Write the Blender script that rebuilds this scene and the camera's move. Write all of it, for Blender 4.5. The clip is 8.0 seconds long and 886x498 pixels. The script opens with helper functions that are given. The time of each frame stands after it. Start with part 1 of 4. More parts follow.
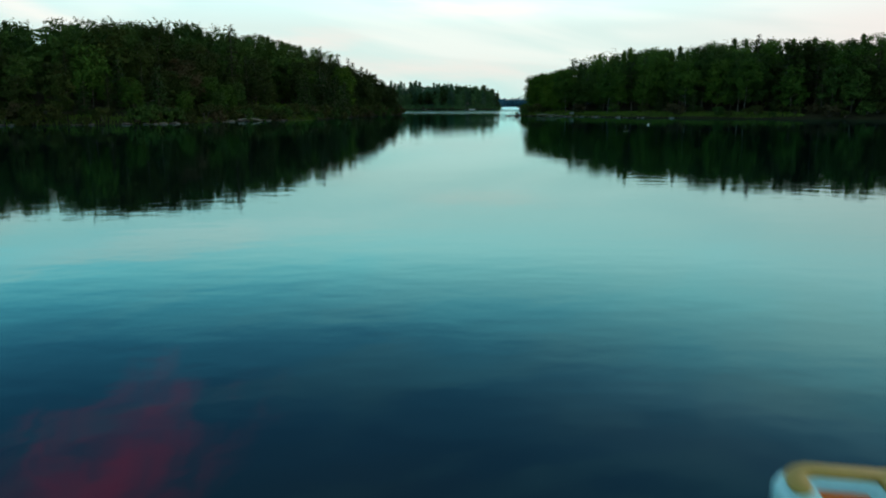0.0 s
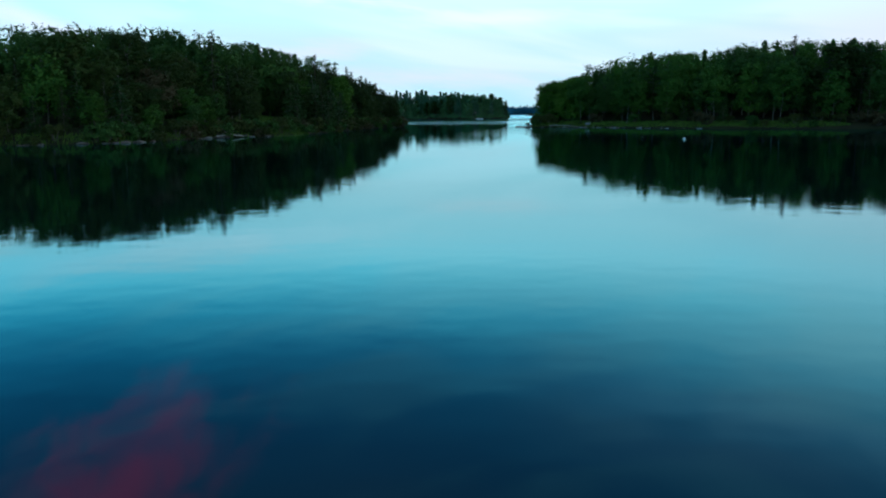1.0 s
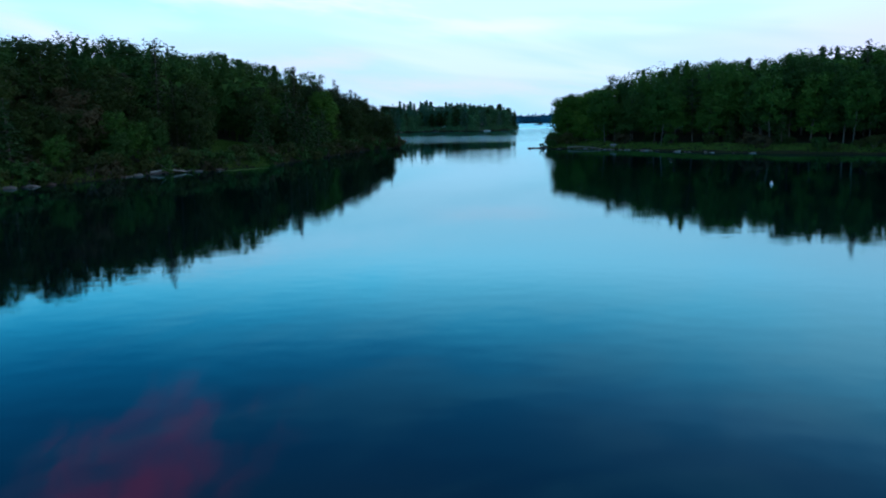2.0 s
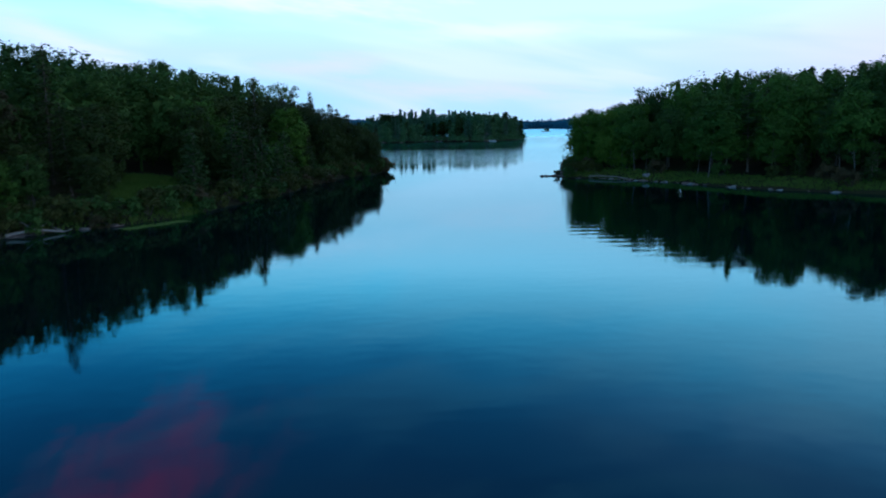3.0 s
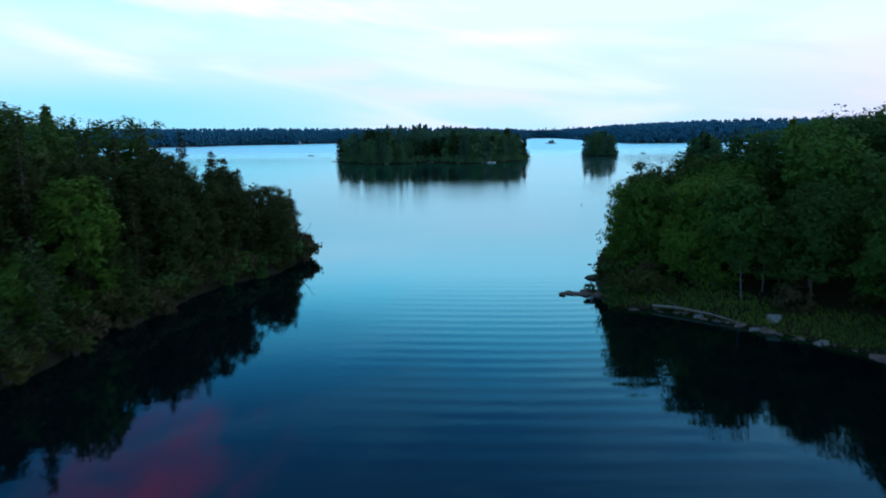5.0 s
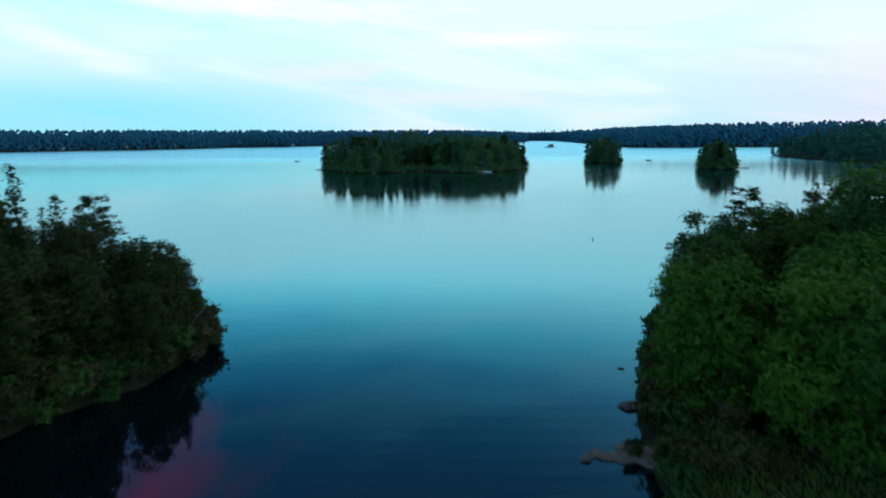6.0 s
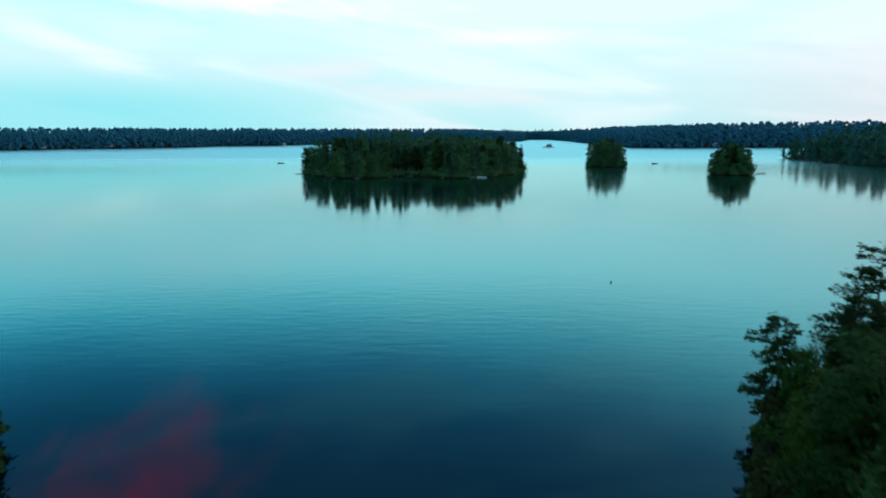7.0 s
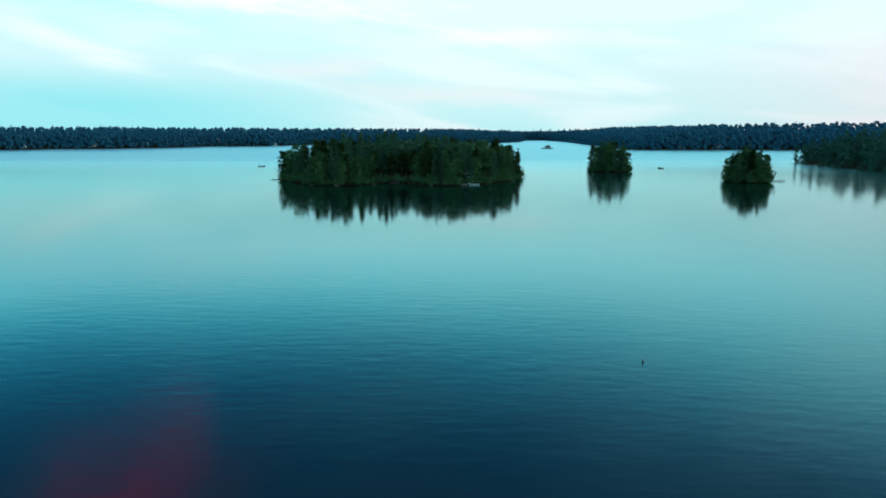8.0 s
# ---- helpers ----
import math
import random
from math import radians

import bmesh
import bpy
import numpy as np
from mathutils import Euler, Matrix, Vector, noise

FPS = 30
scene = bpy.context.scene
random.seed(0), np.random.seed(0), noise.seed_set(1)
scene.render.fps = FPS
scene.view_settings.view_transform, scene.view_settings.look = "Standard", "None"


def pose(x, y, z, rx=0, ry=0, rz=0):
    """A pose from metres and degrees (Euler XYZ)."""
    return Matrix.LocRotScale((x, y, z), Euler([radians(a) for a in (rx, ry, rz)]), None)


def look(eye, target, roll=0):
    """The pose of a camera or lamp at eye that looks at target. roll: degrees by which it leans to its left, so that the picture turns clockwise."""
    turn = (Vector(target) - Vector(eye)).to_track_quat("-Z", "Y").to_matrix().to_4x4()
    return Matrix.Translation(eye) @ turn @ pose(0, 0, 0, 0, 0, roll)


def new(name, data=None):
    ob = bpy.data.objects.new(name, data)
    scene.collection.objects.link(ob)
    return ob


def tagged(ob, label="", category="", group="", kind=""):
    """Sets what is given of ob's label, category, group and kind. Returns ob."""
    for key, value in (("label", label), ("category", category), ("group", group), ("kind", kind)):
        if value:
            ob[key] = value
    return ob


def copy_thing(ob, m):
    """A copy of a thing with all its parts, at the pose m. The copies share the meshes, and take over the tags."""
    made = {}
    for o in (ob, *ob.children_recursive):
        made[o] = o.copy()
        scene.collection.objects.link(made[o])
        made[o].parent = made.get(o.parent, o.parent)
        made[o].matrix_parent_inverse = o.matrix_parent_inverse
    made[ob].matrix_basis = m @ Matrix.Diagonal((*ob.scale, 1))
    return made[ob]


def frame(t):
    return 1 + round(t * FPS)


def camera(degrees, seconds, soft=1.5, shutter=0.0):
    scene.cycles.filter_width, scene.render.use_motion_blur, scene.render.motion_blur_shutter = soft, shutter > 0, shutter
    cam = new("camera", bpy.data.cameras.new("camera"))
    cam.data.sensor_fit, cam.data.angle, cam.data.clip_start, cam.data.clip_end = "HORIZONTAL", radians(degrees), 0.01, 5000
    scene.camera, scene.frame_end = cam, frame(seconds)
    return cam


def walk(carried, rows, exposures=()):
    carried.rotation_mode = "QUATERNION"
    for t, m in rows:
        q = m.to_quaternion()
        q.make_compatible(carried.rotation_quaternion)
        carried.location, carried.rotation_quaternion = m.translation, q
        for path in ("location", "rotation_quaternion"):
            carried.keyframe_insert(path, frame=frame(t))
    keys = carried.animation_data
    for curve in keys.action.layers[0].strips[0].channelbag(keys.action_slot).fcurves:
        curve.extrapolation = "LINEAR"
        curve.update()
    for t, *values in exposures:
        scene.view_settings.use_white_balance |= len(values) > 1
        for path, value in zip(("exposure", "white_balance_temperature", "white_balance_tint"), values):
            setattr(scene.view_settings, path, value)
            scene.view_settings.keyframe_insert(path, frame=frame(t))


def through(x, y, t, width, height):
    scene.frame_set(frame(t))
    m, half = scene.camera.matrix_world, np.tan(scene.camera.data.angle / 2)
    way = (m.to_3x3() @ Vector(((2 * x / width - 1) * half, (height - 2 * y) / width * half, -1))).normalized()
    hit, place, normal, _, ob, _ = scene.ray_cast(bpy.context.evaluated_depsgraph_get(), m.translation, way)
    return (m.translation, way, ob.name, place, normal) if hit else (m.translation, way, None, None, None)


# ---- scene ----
cam = camera(63.6, 8.0, soft=1.9, shutter=0.3)
# seconds, eye x y z, yaw, pitch, roll
PATH = [
    (0.0, 0.000, 0.000, 2.563, -0.000, -11.322, -0.037),
    (0.5, 0.319, 5.316, 2.610, 0.356, -10.971, -0.318),
    (1.0, 0.720, 14.065, 3.143, 0.728, -10.660, -0.601),
    (1.5, 1.321, 25.752, 4.205, 1.077, -10.285, -0.828),
    (2.0, 1.974, 38.583, 5.498, 1.403, -10.019, -0.953),
    (2.5, 2.674, 51.791, 6.938, 1.678, -9.829, -0.990),
    (3.0, 3.479, 65.238, 8.539, 1.873, -9.681, -0.958),
    (3.5, 4.425, 78.997, 10.293, 1.960, -9.541, -0.871),
    (4.0, 5.446, 92.955, 12.050, 2.028, -9.412, -0.772),
    (4.5, 6.505, 107.321, 13.679, 2.061, -9.295, -0.683),
    (5.0, 7.629, 121.382, 15.099, 2.060, -9.206, -0.614),
    (5.5, 8.753, 135.605, 16.491, 2.007, -9.144, -0.516),
    (6.0, 9.846, 150.002, 17.769, 1.918, -9.127, -0.405),
    (6.5, 10.918, 164.408, 18.766, 1.809, -9.171, -0.298),
    (7.0, 12.025, 178.735, 19.427, 1.697, -9.293, -0.211),
    (7.5, 13.271, 193.252, 19.993, 1.597, -9.329, -0.114),
    (8.0, 14.760, 208.000, 20.603, 1.503, -9.327, -0.013),
]
EXPOSURES = [(0.0, 0.0, 7350, 11), (0.3, 0.0, 6300, 5), (1.0, 0.0, 5700, 9), (1.6, 0.0, 5250, 17), (3.5, -0.03, 5200, 26), (4.3, 0.06, 5350, 27), (5.0, 0.10, 5550, 26), (6.5, 0.08, 6150, 8), (8.0, 0.07, 6350, 4)]
walk(cam, [(t, pose(x, y, z, 90 + pitch, 0, yaw) @ pose(0, 0, 0, 0, 0, roll)) for t, x, y, z, yaw, pitch, roll in PATH], EXPOSURES)

# ---- sky, sun ----
SUN_ELEVATION, SUN_AZIMUTH = 4.0, 70.0     # degrees; azimuth clockwise from +y


def chain(nodes, links, kind, **inputs):
    """A node with its inputs set from values or sockets."""
    n = nodes.new(kind)
    for key, value in inputs.items():
        slot = n.inputs[int(key[1:])] if key[0] == "i" and key[1:].isdigit() else n.inputs[key]
        if isinstance(value, bpy.types.NodeSocket):
            links.new(value, slot)
        else:
            slot.default_value = value
    return n


def ramp(nodes, links, fac, stops, smooth="LINEAR"):
    n = nodes.new("ShaderNodeValToRGB")
    n.color_ramp.interpolation = smooth
    e = n.color_ramp.elements
    while len(e) < len(stops):
        e.new(0.5)
    for el, (p, c) in zip(e, stops):
        el.position, el.color = p, (*c, 1) if len(c) == 3 else c
    links.new(fac, n.inputs[0])
    return n.outputs[0]


def maths(nodes, links, op, a, b=0.0, c=0.0, clamp=False):
    n = nodes.new("ShaderNodeMath")
    n.operation, n.use_clamp = op, clamp
    for slot, value in zip(n.inputs, (a, b, c)):
        if isinstance(value, bpy.types.NodeSocket):
            links.new(value, slot)
        else:
            slot.default_value = value
    return n.outputs[0]


def mixed(nodes, links, fac, a, b, blend="MIX"):
    n = nodes.new("ShaderNodeMix")
    n.data_type, n.blend_type = "RGBA", blend
    for slot, value in ((n.inputs[0], fac), (n.inputs[6], a), (n.inputs[7], b)):
        if isinstance(value, bpy.types.NodeSocket):
            links.new(value, slot)
        else:
            slot.default_value = value if not isinstance(value, tuple) else (*value[:3], 1)
    return n.outputs[2]


def make_world():
    w = bpy.data.worlds.new("dusk_sky")
    scene.world = w
    w.use_nodes = True
    nt = w.node_tree
    nodes, links = nt.nodes, nt.links
    nodes.clear()
    sky = nodes.new("ShaderNodeTexSky")
    sky.sky_type, sky.sun_disc = "NISHITA", False
    sky.sun_elevation, sky.sun_rotation = radians(SUN_ELEVATION), radians(SUN_AZIMUTH)
    sky.ozone_density, sky.dust_density = 4.0, 1.0
    way = nodes.new("ShaderNodeTexCoord").outputs["Generated"]
    sep = chain(nodes, links, "ShaderNodeSeparateXYZ", Vector=way)
    x, y, z = sep.outputs
    up = maths(nodes, links, "ABSOLUTE", z)
    # the edge of the dark sky overhead comes lower ahead and stays higher in the east
    u = maths(nodes, links, "DIVIDE", x, maths(nodes, links, "ADD", maths(nodes, links, "ABSOLUTE", y), 0.001))
    edge = ramp(nodes, links, maths(nodes, links, "MULTIPLY_ADD", u, 0.5, 0.5), [(0.18, (0.435, 0.435, 0.435)), (0.32, (0.455, 0.455, 0.455)), (0.43, (0.465, 0.465, 0.465)), (0.54, (0.490, 0.490, 0.490)), (0.68, (0.520, 0.520, 0.520)), (0.82, (0.525, 0.525, 0.525))], "EASE")
    torn = chain(nodes, links, "ShaderNodeTexNoise", Vector=chain(nodes, links, "ShaderNodeMapping", Vector=way, Scale=(2.6, 2.6, 7.0), Rotation=(0, 0.35, 0)).outputs[0], Scale=1.0, Detail=4.0, Roughness=0.55).outputs["Fac"]
    edge = maths(nodes, links, "MULTIPLY_ADD", torn, 0.09, maths(nodes, links, "SUBTRACT", edge, 0.545))
    above = ramp(nodes, links, up, [(0.14, (0, 0, 0)), (0.27, (1, 1, 1))], "EASE")
    lift = maths(nodes, links, "SUBTRACT", up, maths(nodes, links, "MULTIPLY", edge, above))
    # high thin overcast: bright towards the horizon, deep blue higher up
    # the zenith, out of view, is raised again to brighten tree tops and boat
    veil = ramp(nodes, links, lift, [
        (0.0, (0.57, 0.92, 0.97)), (0.05, (0.70, 0.97, 1.01)), (0.10, (0.76, 1.01, 1.06)), (0.15, (0.82, 1.26, 1.36)), (0.19, (0.86, 1.64, 1.82)),
        (0.23, (0.56, 1.54, 1.80)), (0.29, (0.25, 1.02, 1.38)), (0.35, (0.10, 0.52, 0.88)), (0.40, (0.06, 0.30, 0.58)), (0.46, (0.05, 0.22, 0.46)), (0.56, (0.08, 0.21, 0.40)), (0.80, (0.26, 0.36, 0.42)), (1.0, (0.38, 0.50, 0.56))])
    # long soft cloud streaks, sloping down to the east
    tilted = chain(nodes, links, "ShaderNodeCombineXYZ", X=x, Y=y, Z=maths(nodes, links, "MULTIPLY_ADD", x, 0.13, z))
    drawn = chain(nodes, links, "ShaderNodeMapping", Vector=tilted.outputs[0], Scale=(3.2, 2.2, 17.0), Location=(1.7, 0.4, 0.35))
    streak = chain(nodes, links, "ShaderNodeTexNoise", Vector=drawn.outputs[0], Scale=1.0, Detail=3.0, Roughness=0.45, Distortion=0.5)
    cover = ramp(nodes, links, streak.outputs["Fac"], [(0.44, (0, 0, 0)), (0.64, (1, 1, 1))], "EASE")
    cloud = ramp(nodes, links, up, [(0.0, (0.88, 0.98, 1.01)), (0.10, (0.96, 1.12, 1.16)), (0.15, (0.92, 1.32, 1.40)), (0.20, (0.92, 1.62, 1.76)), (0.34, (0.24, 0.66, 0.86)), (1.0, (0.06, 0.20, 0.32))])
    thin = ramp(nodes, links, up, [(0.15, (0.85, 0.85, 0.85)), (0.26, (0.25, 0.25, 0.25))], "EASE")
    col = mixed(nodes, links, maths(nodes, links, "MULTIPLY", cover, thin), veil, cloud)
    # five long cloud streaks over the lake: bearing, height, half length, half thickness, slope, brightness
    wisp = chain(nodes, links, "ShaderNodeTexNoise", Vector=drawn.outputs[0], Scale=2.2, Detail=5.0, Roughness=0.6).outputs["Fac"]
    for u0, v0, a, b, k, lit in [(-0.575, 0.117, 0.15, 0.020, -0.32, 1.18), (-0.205, 0.082, 0.11, 0.014, 0.06, 1.02), (0.066, 0.124, 0.12, 0.013, 0.0, 1.2), (-0.03, 0.050, 0.17, 0.016, -0.03, 1.0), (-0.38, 0.172, 0.28, 0.022, -0.05, 1.6)]:
        du = maths(nodes, links, "SUBTRACT", u, u0)
        dv = maths(nodes, links, "SUBTRACT", z, maths(nodes, links, "MULTIPLY_ADD", du, k, v0))
        r2 = maths(nodes, links, "ADD", maths(nodes, links, "POWER", maths(nodes, links, "ABSOLUTE", maths(nodes, links, "MULTIPLY", du, 1 / a)), 2.0), maths(nodes, links, "POWER", maths(nodes, links, "ABSOLUTE", maths(nodes, links, "MULTIPLY", dv, 1 / b)), 2.0))
        e = maths(nodes, links, "MULTIPLY_ADD", wisp, 2.6, maths(nodes, links, "SQRT", r2))
        col = mixed(nodes, links, ramp(nodes, links, maths(nodes, links, "MULTIPLY", e, 0.3), [(0.36, (0.8, 0.8, 0.8)), (0.80, (0, 0, 0))], "EASE"), col, (0.94 * lit, 0.96 * lit, 0.99 * lit))
    # clearer turquoise sky low in the west, a paler bank of cloud high in the east
    clear = maths(nodes, links, "MULTIPLY", ramp(nodes, links, maths(nodes, links, "MULTIPLY", x, -1.0), [(0.0, (0, 0, 0)), (0.48, (0.7, 0.7, 0.7))], "EASE"), ramp(nodes, links, up, [(0.03, (1, 1, 1)), (0.10, (0, 0, 0))], "EASE"))
    col = mixed(nodes, links, clear, col, (0.22, 0.84, 0.94))
    # the west darkens sooner overhead
    west = ramp(nodes, links, maths(nodes, links, "MULTIPLY", x, -1.0), [(0.06, (0, 0, 0)), (0.45, (1, 1, 1))], "EASE")
    west = maths(nodes, links, "MULTIPLY", west, ramp(nodes, links, up, [(0.08, (0, 0, 0)), (0.20, (1, 1, 1))], "EASE"))
    col = mixed(nodes, links, west, col, (0.66, 0.86, 0.91), "MULTIPLY")
    bank = maths(nodes, links, "MULTIPLY", ramp(nodes, links, x, [(0.0, (0, 0, 0)), (0.42, (1, 1, 1))], "EASE"), ramp(nodes, links, up, [(0.14, (0, 0, 0)), (0.24, (1, 1, 1)), (0.34, (0.7, 0.7, 0.7)), (0.5, (0, 0, 0))], "EASE"))
    bank = maths(nodes, links, "MULTIPLY", bank, ramp(nodes, links, torn, [(0.36, (0.3, 0.3, 0.3)), (0.62, (1, 1, 1))], "EASE"))
    col = mixed(nodes, links, maths(nodes, links, "MULTIPLY", bank, 0.34), col, (0.96, 1.02, 1.04))
    # the afterglow warms the sky towards the sun
    glow = ramp(nodes, links, maths(nodes, links, "MULTIPLY_ADD", x, 1.0, 0.0), [(0.15, (0, 0, 0)), (0.75, (1, 1, 1))], "EASE")
    low = ramp(nodes, links, up, [(0.0, (1, 1, 1)), (0.35, (0, 0, 0))], "EASE")
    warm = maths(nodes, links, "MULTIPLY", glow, low)
    col = mixed(nodes, links, maths(nodes, links, "MULTIPLY", warm, 0.75), col, (0.95, 0.76, 0.82))
    # one pink cloud high over the western arm of the lake
    du = maths(nodes, links, "ADD", u, 0.56)
    dq = maths(nodes, links, "MULTIPLY_ADD", du, 0.30, maths(nodes, links, "SUBTRACT", z, 0.462))
    flat = chain(nodes, links, "ShaderNodeCombineXYZ", X=maths(nodes, links, "MULTIPLY", du, 7.0), Y=maths(nodes, links, "MULTIPLY", dq, 17.0), Z=0.0)
    ragged = chain(nodes, links, "ShaderNodeTexNoise", Vector=flat.outputs[0], Scale=1.0, Detail=6.0, Roughness=0.62, Distortion=0.6).outputs["Fac"]
    far = maths(nodes, links, "SQRT", maths(nodes, links, "ADD", maths(nodes, links, "POWER", maths(nodes, links, "ABSOLUTE", maths(nodes, links, "MULTIPLY", du, 1 / 0.23)), 2.0), maths(nodes, links, "POWER", maths(nodes, links, "ABSOLUTE", maths(nodes, links, "MULTIPLY", dq, 1 / 0.085)), 2.0)))
    pink = ramp(nodes, links, maths(nodes, links, "MULTIPLY", maths(nodes, links, "MULTIPLY_ADD", ragged, 2.6, far), 0.3), [(0.30, (1, 1, 1)), (0.80, (0, 0, 0))], "EASE")
    col = mixed(nodes, links, maths(nodes, links, "MULTIPLY", pink, 0.85), col, (0.84, 0.13, 0.34))
    base = chain(nodes, links, "ShaderNodeBackground", Color=sky.outputs[0], Strength=0.06)
    over = chain(nodes, links, "ShaderNodeBackground", Color=col, Strength=1.0)
    mix = chain(nodes, links, "ShaderNodeMixShader", Fac=0.9, i1=base.outputs[0], i2=over.outputs[0])
    out = nodes.new("ShaderNodeOutputWorld")
    links.new(mix.outputs[0], out.inputs[0])


make_world()
sun = new("sun", bpy.data.lights.new("sun", "SUN"))
sun.data.energy, sun.data.angle, sun.data.color = 0.5, radians(25), (1.0, 0.86, 0.78)
az = radians(SUN_AZIMUTH)
sun.matrix_world = look((0, 0, 60), (-60 * math.sin(az), -60 * math.cos(az), 60 - 60 * math.tan(radians(14))))

# ---- materials ----


def material(name, build, **fixed):
    m = bpy.data.materials.new(name)
    m.use_nodes = True
    nodes, links = m.node_tree.nodes, m.node_tree.links
    b = nodes["Principled BSDF"]
    for key, value in fixed.items():
        b.inputs[key.replace("_", " ")].default_value = value
    build(nodes, links, b)
    return m


def bumped(nodes, links, b, height, strength, distance=0.05):
    n = chain(nodes, links, "ShaderNodeBump", Height=height, Strength=strength, Distance=distance)
    links.new(n.outputs[0], b.inputs["Normal"])


def noise_at(nodes, links, scale, detail=4.0, rough=0.55, source="Object", **more):
    c = nodes.new("ShaderNodeTexCoord").outputs[source]
    if "stretch" in more:
        c = chain(nodes, links, "ShaderNodeMapping", Vector=c, Scale=more["stretch"]).outputs[0]
    return chain(nodes, links, "ShaderNodeTexNoise", Vector=c, Scale=scale, Detail=detail, Roughness=rough).outputs["Fac"]


def leafy(name, dark, light, through=0.22):
    """Foliage: varied from tree to tree, from clump to clump and leaf to leaf."""
    def build(nodes, links, b):
        tree = nodes.new("ShaderNodeObjectInfo").outputs["Random"]
        leaf = nodes.new("ShaderNodeNewGeometry").outputs["Random Per Island"]
        clump = noise_at(nodes, links, 0.45, 2.0)
        a = maths(nodes, links, "MULTIPLY_ADD", leaf, 0.22, maths(nodes, links, "MULTIPLY", clump, 0.63))
        a = maths(nodes, links, "MULTIPLY_ADD", tree, 0.45, a)
        col = ramp(nodes, links, a, [(0.2, dark), (1.05, light)])
        links.new(col, b.inputs["Base Color"])
        t = chain(nodes, links, "ShaderNodeBsdfTranslucent", Color=col)
        mix = chain(nodes, links, "ShaderNodeMixShader", Fac=through, i1=b.outputs[0], i2=t.outputs[0])
        links.new(mix.outputs[0], nodes["Material Output"].inputs[0])
    return material(name, build, Roughness=0.75, Specular_IOR_Level=0.12)


LEAF = leafy("broad_leaves", (0.023, 0.066, 0.010), (0.084, 0.172, 0.021))
LEAF_DARK = leafy("oak_leaves", (0.019, 0.052, 0.011), (0.063, 0.123, 0.022))
LEAF_BUSH = leafy("bush_leaves", (0.023, 0.037, 0.007), (0.064, 0.074, 0.016))
LEAF_BRONZE = leafy("reddish_leaves", (0.045, 0.040, 0.018), (0.090, 0.070, 0.030))
LEAF_OLIVE = leafy("olive_leaves", (0.017, 0.032, 0.007), (0.051, 0.076, 0.013))
NEEDLE = leafy("spruce_needles", (0.016, 0.028, 0.007), (0.048, 0.061, 0.014), 0.1)
NEEDLE_PINE = leafy("pine_needles", (0.013, 0.036, 0.007), (0.042, 0.082, 0.015), 0.1)
# the blue haze over the far shore is mixed into this base colour
NEEDLE_HAZED = leafy("haze_tinted_needles", (0.022, 0.116, 0.180), (0.035, 0.146, 0.214), 0.1)
# headland green shifted to blue: distance haze put into the leaf colour
LEAF_HEAD_HAZED = leafy("hazy_headland_leaves", (0.024, 0.090, 0.075), (0.048, 0.138, 0.094), 0.1)
# island greens a little paler and bluer, with the haze in their colour
LEAF_ISLAND_HAZED = leafy("hazy_island_leaves", (0.040, 0.110, 0.048), (0.100, 0.206, 0.070))
NEEDLE_ISLAND_HAZED = leafy("hazy_island_needles", (0.030, 0.100, 0.062), (0.075, 0.163, 0.086), 0.1)
LEAF_LIGHT = leafy("fresh_green_leaves", (0.040, 0.101, 0.009), (0.099, 0.182, 0.018))
LEAF_FRESH = leafy("fresh_broad_leaves", (0.022, 0.050, 0.005), (0.068, 0.107, 0.012))
LEAF_TIP = leafy("dull_olive_leaves", (0.016, 0.029, 0.007), (0.046, 0.070, 0.014))
GRASS = leafy("grass_blades", (0.055, 0.116, 0.016), (0.139, 0.216, 0.032), 0.25)


def bark_build(a, c):
    def build(nodes, links, b):
        n = noise_at(nodes, links, 3.0, 6.0, 0.65, stretch=(6, 6, 0.8))
        links.new(ramp(nodes, links, n, [(0.3, a), (0.7, c)]), b.inputs["Base Color"])
        bumped(nodes, links, b, n, 0.6)
    return build


BARK = material("bark", bark_build((0.045, 0.035, 0.026), (0.16, 0.13, 0.10)), Roughness=0.9)
BARK_PALE = material("pale_bark", bark_build((0.075, 0.065, 0.055), (0.21, 0.19, 0.165)), Roughness=0.8)
DEADWOOD = material("bleached_wood", bark_build((0.12, 0.105, 0.09), (0.30, 0.27, 0.23)), Roughness=0.85)


def ground_build(nodes, links, b):
    n = noise_at(nodes, links, 0.35, 6.0, 0.6)
    fine = noise_at(nodes, links, 3.0, 6.0, 0.7)
    floor = ramp(nodes, links, n, [(0.35, (0.022, 0.018, 0.010)), (0.6, (0.026, 0.036, 0.009)), (0.8, (0.044, 0.054, 0.014))])
    col = mixed(nodes, links, fine, floor, (0.026, 0.022, 0.013))
    links.new(col, b.inputs["Base Color"])
    bumped(nodes, links, b, fine, 0.7, 0.15)


GROUND = material("forest_floor", ground_build, Roughness=0.95, Specular_IOR_Level=0.1)


def rock_build(nodes, links, b):
    n = noise_at(nodes, links, 1.6, 8.0, 0.6)
    lichen = noise_at(nodes, links, 5.0, 3.0, 0.5)
    tone = nodes.new("ShaderNodeObjectInfo").outputs["Random"]
    stone = ramp(nodes, links, n, [(0.3, (0.042, 0.036, 0.032)), (0.5, (0.085, 0.078, 0.070)), (0.75, (0.22, 0.20, 0.18))])
    stone = mixed(nodes, links, maths(nodes, links, "MULTIPLY", tone, 0.5), stone, (0.24, 0.15, 0.12))
    col = mixed(nodes, links, ramp(nodes, links, lichen, [(0.55, (0, 0, 0)), (0.68, (0.7, 0.7, 0.7))]), stone, (0.10, 0.12, 0.075))
    links.new(col, b.inputs["Base Color"])
    bumped(nodes, links, b, n, 0.8, 0.12)


